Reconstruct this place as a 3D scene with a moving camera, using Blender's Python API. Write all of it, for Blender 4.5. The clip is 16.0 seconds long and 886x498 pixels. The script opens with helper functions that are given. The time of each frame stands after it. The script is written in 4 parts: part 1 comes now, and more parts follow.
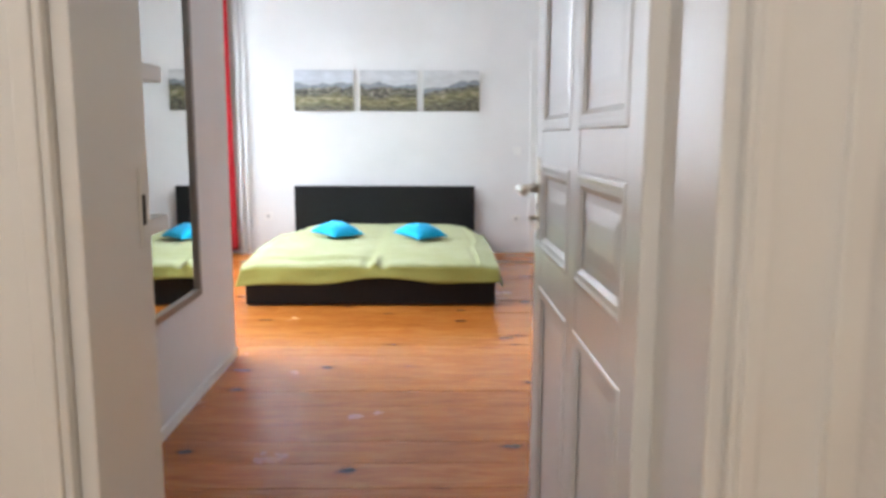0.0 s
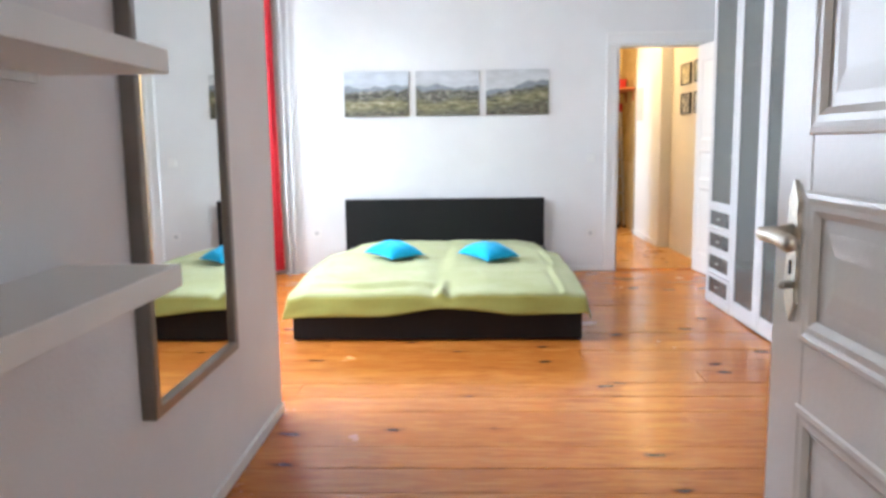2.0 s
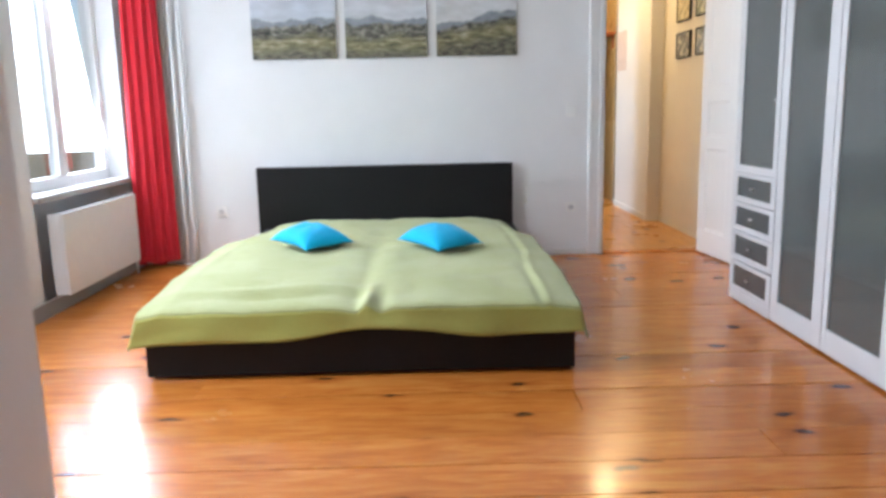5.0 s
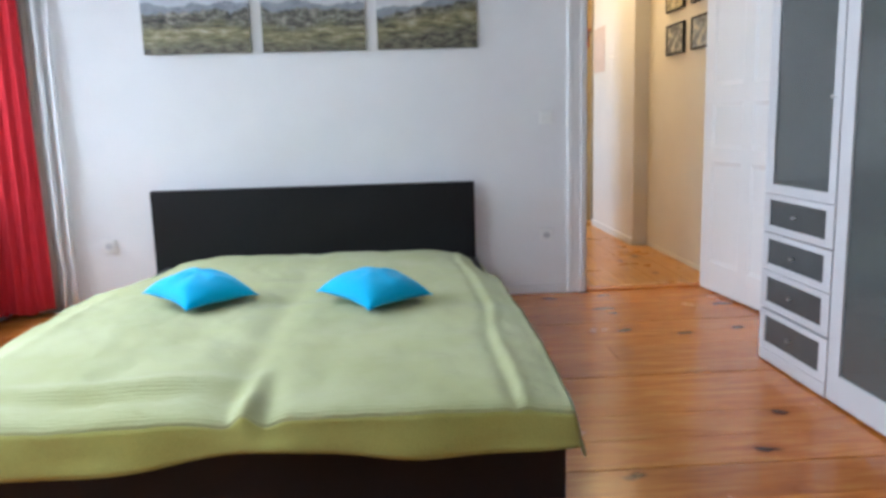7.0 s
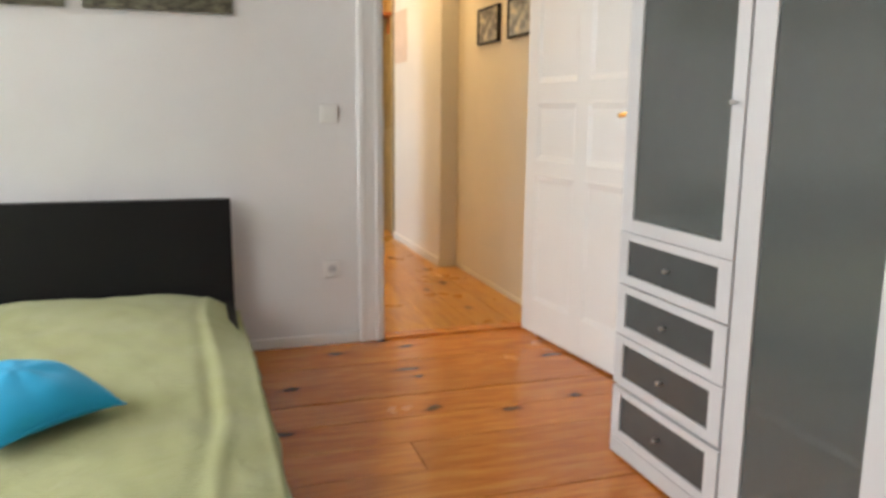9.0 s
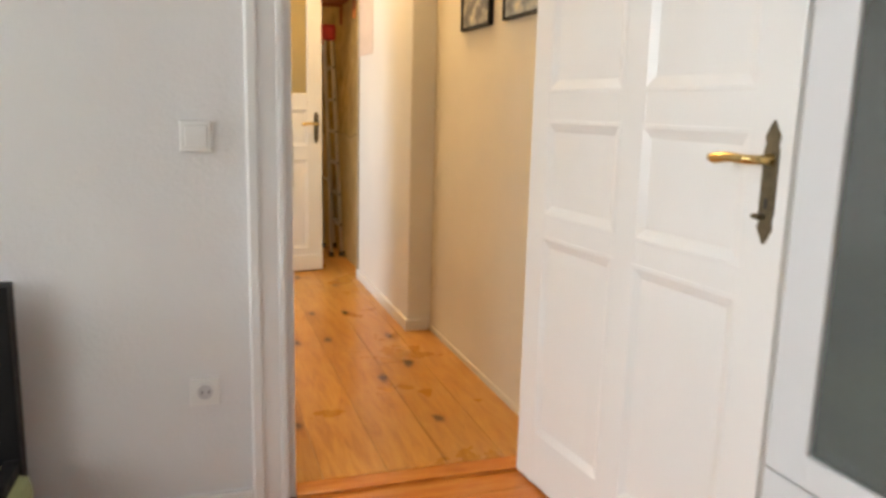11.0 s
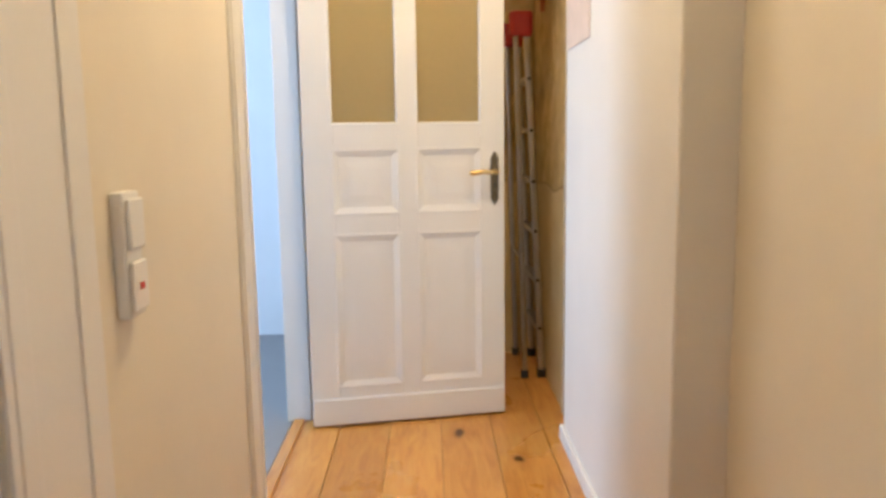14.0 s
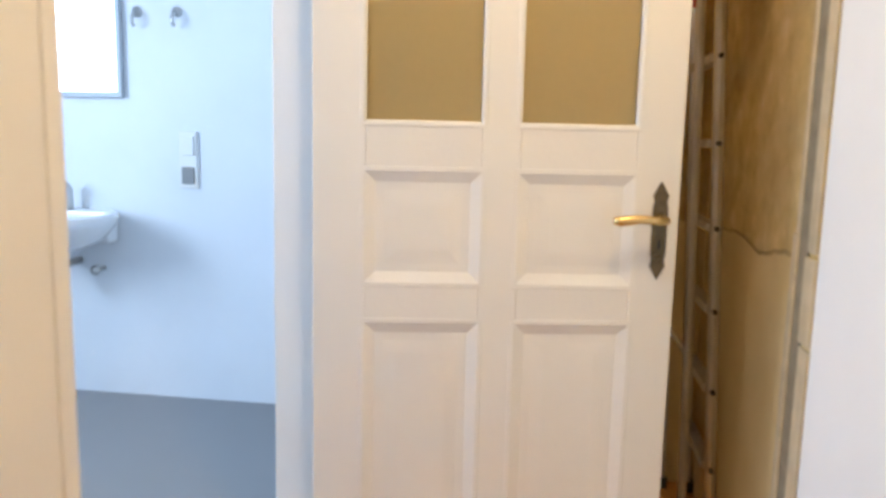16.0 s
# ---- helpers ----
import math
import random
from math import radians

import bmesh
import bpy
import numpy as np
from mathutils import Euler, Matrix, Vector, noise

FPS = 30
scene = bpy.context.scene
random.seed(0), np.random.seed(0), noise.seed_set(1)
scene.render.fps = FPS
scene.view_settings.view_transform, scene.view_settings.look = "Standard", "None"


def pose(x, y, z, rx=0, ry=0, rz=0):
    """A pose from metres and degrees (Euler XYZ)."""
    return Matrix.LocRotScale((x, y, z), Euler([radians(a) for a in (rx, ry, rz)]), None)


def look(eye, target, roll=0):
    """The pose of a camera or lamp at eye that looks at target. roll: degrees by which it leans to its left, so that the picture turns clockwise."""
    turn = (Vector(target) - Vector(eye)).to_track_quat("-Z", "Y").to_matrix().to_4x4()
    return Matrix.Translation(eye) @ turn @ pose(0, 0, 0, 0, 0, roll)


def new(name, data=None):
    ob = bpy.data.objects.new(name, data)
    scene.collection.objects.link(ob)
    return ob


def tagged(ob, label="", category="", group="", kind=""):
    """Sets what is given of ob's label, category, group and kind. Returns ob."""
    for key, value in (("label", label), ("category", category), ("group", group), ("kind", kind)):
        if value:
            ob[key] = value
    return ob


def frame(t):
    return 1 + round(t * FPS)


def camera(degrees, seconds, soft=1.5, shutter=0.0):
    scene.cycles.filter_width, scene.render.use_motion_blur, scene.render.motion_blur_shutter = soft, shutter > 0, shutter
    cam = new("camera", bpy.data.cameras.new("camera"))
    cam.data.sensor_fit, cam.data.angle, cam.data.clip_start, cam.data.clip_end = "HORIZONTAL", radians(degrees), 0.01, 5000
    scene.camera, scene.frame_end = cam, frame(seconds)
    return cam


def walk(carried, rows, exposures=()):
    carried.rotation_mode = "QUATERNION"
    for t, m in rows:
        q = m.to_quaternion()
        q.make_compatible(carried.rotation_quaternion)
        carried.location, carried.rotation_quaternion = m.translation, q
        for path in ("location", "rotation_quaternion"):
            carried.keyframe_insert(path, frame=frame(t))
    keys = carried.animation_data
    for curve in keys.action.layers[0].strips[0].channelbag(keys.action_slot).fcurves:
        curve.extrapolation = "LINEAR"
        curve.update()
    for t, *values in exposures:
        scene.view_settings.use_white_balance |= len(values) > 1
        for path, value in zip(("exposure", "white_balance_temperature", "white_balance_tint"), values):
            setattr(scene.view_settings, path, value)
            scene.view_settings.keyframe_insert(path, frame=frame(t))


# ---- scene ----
cam = camera(60.6, 16.0, soft=3.2, shutter=0.4)
PATH = [
    (0, (0.407, 0.031, 1.22), (0.452, 2.01, 0.929), 0.2),
    (0.5, (0.346, 0.296, 1.217), (0.287, 2.277, 0.953), -0.1),
    (1, (0.318, 0.486, 1.227), (0.194, 2.465, 0.97), -0.6),
    (1.5, (0.272, 0.653, 1.229), (0.152, 2.632, 0.969), -0.8),
    (2, (0.224, 0.822, 1.23), (0.151, 2.802, 0.955), -0.8),
    (2.5, (0.234, 1.01, 1.238), (0.179, 2.987, 0.94), -1.0),
    (3, (0.211, 1.264, 1.251), (0.185, 3.237, 0.925), -1.0),
    (3.5, (0.175, 1.503, 1.23), (0.183, 3.473, 0.884), -0.8),
    (6, (0.435, 2.985, 1.062), (0.476, 4.952, 0.701), -1.6),
    (6.5, (0.454, 3.249, 1.066), (0.515, 5.217, 0.715), -1.8),
    (7, (0.48, 3.505, 1.073), (0.587, 5.474, 0.74), -1.6),
    (7.5, (0.537, 3.779, 1.079), (0.76, 5.738, 0.742), -1.3),
    (8, (0.584, 3.988, 1.076), (0.94, 5.926, 0.735), -0.2),
    (8.5, (0.668, 4.266, 1.092), (1.153, 6.174, 0.74), 0.1),
    (9, (0.797, 4.606, 1.09), (1.4, 6.48, 0.735), 0.5),
    (9.2, (0.8, 4.711, 1.065), (1.469, 6.567, 0.735), 1.1),
    (11.3, (1.437, 6.185, 1.193), (2.03, 8.058, 0.82), 1.1),
    (11.5, (1.465, 6.353, 1.203), (2.039, 8.231, 0.826), 0.6),
    (12, (1.56, 6.74, 1.199), (2.055, 8.643, 0.838), 0.8),
    (12.5, (1.694, 7.107, 1.212), (2.057, 9.043, 0.862), 0.5),
    (13, (1.786, 7.443, 1.147), (2.006, 9.409, 0.852), 0.1),
    (13.5, (1.838, 7.826, 1.211), (1.955, 9.797, 0.894), -0.2),
    (14, (1.897, 8.139, 1.172), (1.928, 10.118, 0.887), -0.8),
    (14.5, (1.879, 8.527, 1.142), (1.864, 10.509, 0.88), -1.0),
    (15, (1.87, 8.914, 1.203), (1.799, 10.889, 0.898), -0.3),
    (15.5, (1.887, 9.211, 1.172), (1.729, 11.185, 0.897), 0.4),
    (16, (1.918, 9.532, 1.203), (1.644, 11.493, 0.918), 1.3),
]
# the clip's own exposure and white balance on the way
EXPOSURES = [
    (0.0, 0.12, 6050, 10), (0.5, 0.26, 5900, 10), (2.0, 0.24, 5900, 10), (3.0, 0.0, 6000, 10), (3.5, -0.10, 6000, 10),
    (6.0, -0.33, 5700, 10), (6.5, -0.40, 5600, 10), (7.0, -0.44, 5650, 10), (7.5, -0.18, 5700, 10), (8.0, -0.30, 6500, 10), (9.0, -0.38, 7000, 10),
    (11.5, -0.28, 6950, 10), (12.5, -0.24, 6800, 10), (13.5, -0.28, 5850, 10), (14.5, -0.28, 5500, 10), (16.0, -0.28, 5650, 10),
]
walk(cam, [(t, look(eye, target, roll)) for t, eye, target, roll in PATH], EXPOSURES)

# ---- light ----
world = bpy.data.worlds.new("sky")
scene.world = world
world.use_nodes = True
_sky = world.node_tree.nodes.new("ShaderNodeTexSky")
_sky.sky_type, _sky.sun_disc = "NISHITA", False
_sky.sun_elevation, _sky.sun_rotation = radians(40), radians(-90)
_bg = world.node_tree.nodes["Background"]
_bg.inputs[1].default_value = 0.12
world.node_tree.links.new(_sky.outputs[0], _bg.inputs[0])


def sky_lamp(name, at, aim, w, h, watts, colour):
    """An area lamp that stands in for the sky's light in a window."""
    d = bpy.data.lights.new(name, "AREA")
    d.shape, d.size, d.size_y, d.energy, d.color = "RECTANGLE", w, h, watts, colour
    ob = new(name, d)
    ob.matrix_world = look(at, aim)
    return ob


def bulb(name, at, watts, colour, r=0.09):
    d = bpy.data.lights.new(name, "POINT")
    d.energy, d.color, d.shadow_soft_size = watts, colour, r
    ob = new(name, d)
    ob.location = at
    return ob


DAY = (0.88, 0.94, 1.0)
WARM = (1.0, 0.69, 0.34)
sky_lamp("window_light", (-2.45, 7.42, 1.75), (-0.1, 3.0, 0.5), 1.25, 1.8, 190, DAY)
sky_lamp("window_light_south", (-1.97, 5.08, 1.85), (-0.3, 4.3, 0.0), 1.1, 1.7, 84, DAY)
sky_lamp("bathroom_window_light", (-1.42, 10.75, 1.6), (1.0, 10.75, 1.45), 1.2, 1.3, 95, (0.74, 0.87, 1.0))
bulb("hall_lamp_light", (2.12, 10.05, 3.06), 98, WARM)
# fill added in the unseen entrance room, brightens the door leaf and jambs
bulb("entrance_lamp_light", (-0.1, -0.9, 2.9), 46, (1.0, 0.93, 0.85))


# ---- materials ----
class Graph:
    """A small wrapper that adds nodes to one material."""

    def __init__(self, name):
        self.mat = bpy.data.materials.new(name)
        self.mat.use_nodes = True
        self.nt = self.mat.node_tree
        self.bsdf = self.nt.nodes["Principled BSDF"]
        self.pos = self.nt.nodes.new("ShaderNodeNewGeometry").outputs["Position"]
        self.obj = self.nt.nodes.new("ShaderNodeTexCoord").outputs["Object"]
        self.gen = self.nt.nodes.new("ShaderNodeTexCoord").outputs["Generated"]
        self.rnd = self.nt.nodes.new("ShaderNodeObjectInfo").outputs["Random"]

    def link(self, a, b):
        if isinstance(a, bpy.types.NodeSocket):
            self.nt.links.new(a, b)
        else:
            b.default_value = a

    def mapping(self, vec, scale=(1, 1, 1), loc=(0, 0, 0)):
        n = self.nt.nodes.new("ShaderNodeMapping")
        self.link(vec, n.inputs[0])
        self.link(loc, n.inputs["Location"])
        n.inputs["Scale"].default_value = scale
        return n.outputs[0]

    def noise(self, vec, scale, detail=4, rough=0.55, distort=0.0):
        n = self.nt.nodes.new("ShaderNodeTexNoise")
        self.link(vec, n.inputs["Vector"])
        n.inputs["Scale"].default_value, n.inputs["Detail"].default_value = scale, detail
        n.inputs["Roughness"].default_value, n.inputs["Distortion"].default_value = rough, distort
        return n.outputs["Fac"]

    def voronoi(self, vec, scale, what="Distance"):
        n = self.nt.nodes.new("ShaderNodeTexVoronoi")
        self.link(vec, n.inputs["Vector"])
        n.inputs["Scale"].default_value = scale
        n.voronoi_dimensions = "2D"
        return n.outputs[what]

    def ramp(self, fac, *stops):
        n = self.nt.nodes.new("ShaderNodeValToRGB")
        self.link(fac, n.inputs[0])
        els = n.color_ramp.elements
        while len(els) < len(stops):
            els.new(0.5)
        for e, (p, c) in zip(els, stops):
            e.position = p
            e.color = (*c, 1) if isinstance(c, tuple) else (c, c, c, 1)
        return n.outputs[0]

    def mix(self, fac, a, b, how="MIX"):
        n = self.nt.nodes.new("ShaderNodeMix")
        n.data_type, n.blend_type = "RGBA", how
        self.link(fac, n.inputs[0])
        self.link((*a, 1) if isinstance(a, tuple) else a, n.inputs[6])
        self.link((*b, 1) if isinstance(b, tuple) else b, n.inputs[7])
        return n.outputs[2]

    def math(self, how, a, b=0.0):
        n = self.nt.nodes.new("ShaderNodeMath")
        n.operation = how
        self.link(a, n.inputs[0])
        self.link(b, n.inputs[1])
        return n.outputs[0]

    def bump(self, height, strength, distance):
        n = self.nt.nodes.new("ShaderNodeBump")
        n.inputs["Strength"].default_value, n.inputs["Distance"].default_value = strength, distance
        self.link(height, n.inputs["Height"])
        self.link(n.outputs[0], self.bsdf.inputs["Normal"])

    def done(self, colour, rough=0.5, metal=0.0, **more):
        self.link((*colour, 1) if isinstance(colour, tuple) else colour, self.bsdf.inputs["Base Color"])
        self.link(rough, self.bsdf.inputs["Roughness"])
        self.bsdf.inputs["Metallic"].default_value = metal
        for k, v in more.items():
            self.bsdf.inputs[k.replace("_", " ").title().replace("Ior", "IOR")].default_value = v
        return self.mat


def paint(name, colour, rough=0.55, lump=0.25, blotch=0.07, scale=1.0):
    """Painted plaster or wood: faint blotches, fine relief."""
    g = Graph(name)
    low = g.noise(g.pos, 1.7 * scale, 5)
    fine = g.noise(g.pos, 90 * scale, 3)
    dark = tuple(c * (1 - blotch) for c in colour)
    col = g.mix(g.ramp(low, (0.35, 0.0), (0.7, 1.0)), dark, colour)
    g.bump(g.math("ADD", g.math("MULTIPLY", g.noise(g.pos, 9 * scale, 4), 2.0), fine), lump, 0.004)
    return g.done(col, rough)


def boards(name, along, light, mid, dark, rough):
    """Varnished pine boards: grain along the board, knots, a tone per board."""
    g = Graph(name)
    sc = (1.0, 7.0, 1.0) if along == "x" else (7.0, 1.0, 1.0)
    off = g.nt.nodes.new("ShaderNodeCombineXYZ")
    for i in range(2):
        g.link(g.math("MULTIPLY", g.rnd, 31.0 + 17 * i), off.inputs[i])
    v = g.mapping(g.pos, sc, off.outputs[0])
    grain = g.noise(v, 3.2, 6, 0.6, 1.1)
    fine = g.noise(g.mapping(g.pos, (2, 60, 1) if along == "x" else (60, 2, 1), off.outputs[0]), 4, 3)
    col = g.ramp(grain, (0.25, dark), (0.48, mid), (0.75, light))
    col = g.mix(0.25, col, g.ramp(fine, (0.3, dark), (0.7, light)))
    tone = g.ramp(g.rnd, (0.0, (0.80, 0.74, 0.68)), (1.0, (1.06, 1.04, 1.02)))
    col = g.mix(1.0, col, tone, "MULTIPLY")
    big = g.noise(g.pos, 0.9, 3)
    col = g.mix(g.ramp(big, (0.4, 0.0), (0.7, 0.35)), col, tuple(c * 0.75 for c in mid))
    ks = (1.0, 2.1, 0.01) if along == "x" else (2.1, 1.0, 0.01)
    warp = g.nt.nodes.new("ShaderNodeTexNoise")
    warp.inputs["Scale"].default_value = 7.0
    g.link(g.pos, warp.inputs["Vector"])
    kv = g.mix(0.16, g.mapping(g.pos, ks, off.outputs[0]), warp.outputs["Color"], "ADD")
    near = g.voronoi(kv, 1.9)
    knot = g.ramp(near, (0.045, 1.0), (0.105, 0.0))
    keep = g.math("GREATER_THAN", g.voronoi(kv, 1.9, "Color"), 0.55)
    halo = g.ramp(near, (0.06, 0.55), (0.24, 0.0))
    col = g.mix(g.math("MULTIPLY", halo, keep), col, dark)
    col = g.mix(g.math("MULTIPLY", g.math("MULTIPLY", knot, keep), 0.85), col, (0.040, 0.012, 0.004))
    wear = g.noise(g.pos, 2.4, 5)
    g.bump(g.math("ADD", g.math("MULTIPLY", grain, 0.5), g.noise(g.pos, 5.5, 2)), 0.10, 0.006)
    return g.done(col, g.ramp(wear, (0.3, rough * 0.8), (0.75, rough * 1.35)), coat_weight=0.18, coat_roughness=0.14, specular_ior_level=0.32)


def cloth(name, colour, second, weave=420.0, rough=0.9, rib=None):
    g = Graph(name)
    big = g.noise(g.pos, 3.0, 5)
    thread = g.noise(g.mapping(g.obj, (1, 4, 1)), weave * 0.4, 2)
    col = g.mix(g.ramp(big, (0.3, 0.0), (0.72, 1.0)), colour, second)
    col = g.mix(g.ramp(thread, (0.3, 0.22), (0.7, 0.0)), col, tuple(c * 0.5 for c in colour))
    h = thread
    if rib:
        w = g.nt.nodes.new("ShaderNodeTexWave")
        w.bands_direction = "Y"
        w.inputs["Scale"].default_value, w.inputs["Distortion"].default_value = rib, 1.2
        g.link(g.pos, w.inputs["Vector"])
        h = g.math("ADD", w.outputs["Fac"], g.math("MULTIPLY", thread, 0.4))
        col = g.mix(g.ramp(w.outputs["Fac"], (0.1, 0.2), (0.8, 0.0)), col, tuple(c * 0.6 for c in colour))
        h = g.math("ADD", h, g.math("MULTIPLY", g.noise(g.mapping(g.pos, (1, 1.8, 1)), 11, 4, 0.6, 0.8), 5.0))
    g.bump(h, 0.40, 0.004)
    g.bsdf.inputs["Sheen Weight"].default_value = 0.12
    return g.done(col, rough)


def plain(name, colour, rough=0.4, metal=0.0, vary=0.12, scale=14.0, lump=0.08, **more):
    g = Graph(name)
    n = g.noise(g.pos, scale, 5)
    col = g.mix(g.ramp(n, (0.3, 0.0), (0.7, 1.0)), tuple(c * (1 - vary) for c in colour), colour)
    g.bump(g.noise(g.pos, scale * 9, 3), lump, 0.002)
    return g.done(col, g.ramp(n, (0.3, rough * 0.85), (0.7, min(1, rough * 1.2))), metal, **more)


def landscape(name, shift, sky, tilt=0.0):
    """A panorama print: cloudy sky, far blue ridge, wooded hills, a moor with pale and dark patches."""
    g = Graph(name)
    sep = g.nt.nodes.new("ShaderNodeSeparateXYZ")
    g.link(g.gen, sep.inputs[0])
    u, h = sep.outputs[0], sep.outputs[2]
    v = g.mapping(g.gen, (1.6, 1, 1), (shift, 0, 0))

    def crest(base, height, scale, off, rough=0.55):
        n = g.noise(g.mapping(v, (1, 0, 0), (off, 0, 0)), scale, 7, rough)
        line = g.math("ADD", g.math("MULTIPLY", g.math("SUBTRACT", n, 0.5), height), base)
        return g.math("ADD", line, g.math("MULTIPLY", u, tilt))

    def soft(edge, sharp):
        return g.ramp(g.math("ADD", g.math("MULTIPLY", g.math("SUBTRACT", edge, h), sharp), 0.5), (0.0, 0.0), (1.0, 1.0))

    cloud = g.ramp(g.noise(g.mapping(v, (1, 1, 3.0)), 2.2, 6), (0.3, tuple(c * 0.72 for c in sky)), (0.7, sky))
    far = g.ramp(g.noise(g.mapping(v, (2, 1, 3)), 4, 5), (0.3, (0.17, 0.19, 0.22)), (0.7, (0.30, 0.33, 0.36)))
    wood = g.ramp(g.noise(g.mapping(v, (1.4, 1, 2.4)), 4.2, 7, 0.6), (0.36, (0.020, 0.021, 0.017)), (0.50, (0.115, 0.108, 0.082)), (0.66, (0.33, 0.31, 0.26)))
    moor = g.ramp(g.noise(g.mapping(v, (1.0, 1, 4)), 3.0, 7, 0.6), (0.34, (0.040, 0.036, 0.022)), (0.46, (0.165, 0.150, 0.070)), (0.56, (0.27, 0.245, 0.135)), (0.70, (0.50, 0.46, 0.35)))
    near = g.ramp(g.noise(g.mapping(v, (1.6, 1, 4)), 4.5, 7, 0.6), (0.36, (0.035, 0.032, 0.022)), (0.64, (0.20, 0.185, 0.125)))
    col = g.mix(soft(crest(0.66 - tilt / 2, 0.42, 1.6, 0.0), 30.0), cloud, far)
    col = g.mix(soft(crest(0.56 - tilt / 2, 0.40, 2.4, 9.0, 0.65), 26.0), col, wood)
    col = g.mix(soft(crest(0.36, 0.45, 1.4, 4.0), 9.0), col, moor)
    col = g.mix(soft(crest(0.13, 0.30, 1.8, 13.0), 7.0), col, near)
    return g.done(col, 0.55)


WHITE = paint("white_plaster", (0.80, 0.80, 0.80), 0.75, 0.3)
CREAM = paint("cream_plaster", (0.80, 0.75, 0.64), 0.7, 0.14)
PIER = paint("white_pier_plaster", (0.83, 0.82, 0.80), 0.7, 0.16)
LACQUER = paint("white_door_lacquer", (0.82, 0.82, 0.81), 0.28, 0.10, 0.04)
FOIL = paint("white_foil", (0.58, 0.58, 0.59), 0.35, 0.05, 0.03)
TILE = paint("bathroom_paint", (0.80, 0.83, 0.86), 0.5, 0.15)
PINE = boards("red_pine_boards", "x", (0.70, 0.300, 0.062), (0.54, 0.172, 0.026), (0.33, 0.082, 0.013), 0.22)
# same pine, lighter and yellower: the hall's warm lamplight put into the colour
PINE_HALL = boards("lamplit_pine_boards", "y", (0.72, 0.41, 0.105), (0.60, 0.29, 0.060), (0.40, 0.155, 0.028), 0.30)
GAP = plain("dark_joint", (0.035, 0.015, 0.007), 0.9)
VINYL = plain("grey_vinyl", (0.26, 0.26, 0.265), 0.45, vary=0.1, scale=5)
BLACKWOOD = plain("black_brown_veneer", (0.008, 0.0075, 0.008), 0.55, vary=0.3, scale=25, specular_ior_level=0.25)
SPREAD = cloth("lime_bedspread_cloth", (0.35, 0.365, 0.15), (0.425, 0.445, 0.225), rib=22.0)
SPREAD_EDGE = cloth("lime_border_cloth", (0.31, 0.31, 0.065), (0.37, 0.37, 0.095))
BLUE = cloth("turquoise_cushion_cloth", (0.0, 0.38, 0.68), (0.006, 0.47, 0.78), 700)
RED = cloth("red_curtain_cloth", (0.55, 0.010, 0.024), (0.68, 0.018, 0.035), 600)
BEIGE = cloth("beige_lining_cloth", (0.42, 0.38, 0.34), (0.50, 0.46, 0.42), 500)
STEEL = plain("brushed_steel", (0.62, 0.62, 0.61), 0.33, 1.0)
ALU = plain("aluminium", (0.78, 0.78, 0.79), 0.35, 1.0)
NICKEL = plain("aged_nickel", (0.84, 0.81, 0.72), 0.42, 1.0, vary=0.3, scale=60)
BRASS = plain("brass", (0.80, 0.58, 0.24), 0.25, 1.0)
BRONZE = plain("dark_bronze", (0.20, 0.16, 0.10), 0.45, 0.9, vary=0.4, scale=60)
GREYFRAME = plain("taupe_metal_frame", (0.27, 0.245, 0.22), 0.38, 0.6)
PLASTIC = plain("white_plastic", (0.82, 0.82, 0.80), 0.35, vary=0.03)
GREYPL = plain("grey_plastic", (0.28, 0.28, 0.28), 0.5)
DARK = plain("dark_rubber", (0.03, 0.03, 0.03), 0.6)
REDPL = plain("red_plastic", (0.55, 0.03, 0.02), 0.4)
ORANGE = plain("orange_lacquer", (0.50, 0.15, 0.04), 0.45, vary=0.3)
CERAMIC = plain("white_ceramic", (0.86, 0.87, 0.88), 0.12, vary=0.02)
PAPER = plain("pinkish_paper", (0.74, 0.62, 0.55), 0.8, vary=0.15)
ENAMEL = plain("radiator_enamel", (0.80, 0.80, 0.79), 0.35, vary=0.04)
SMOKED = plain("drawer_glass", (0.075, 0.080, 0.080), 0.22, vary=0.1)


def mirror_mat():
    g = Graph("silvered_mirror")
    return g.done((0.88, 0.90, 0.89), g.ramp(g.noise(g.pos, 3), (0.4, 0.0), (0.9, 0.02)), 1.0)


def frosted(name, colour, rough, trans):
    g = Graph(name)
    n = g.noise(g.pos, 60, 3)
    g.bump(n, 0.012, 0.001)
    return g.done(g.mix(n, tuple(c * 0.92 for c in colour), colour), rough, transmission_weight=trans, ior=1.45)


MIRROR = mirror_mat()
FROST = frosted("frosted_wardrobe_glass", (0.40, 0.43, 0.42), 0.13, 0.80)
# the ochre wall showing in these panes is painted into the glass colour
WALL_TINT_GLASS = frosted("frosted_door_glass", (0.52, 0.42, 0.20), 0.45, 0.35)
CLEAR = frosted("window_glass", (0.97, 0.98, 0.98), 0.0, 1.0)


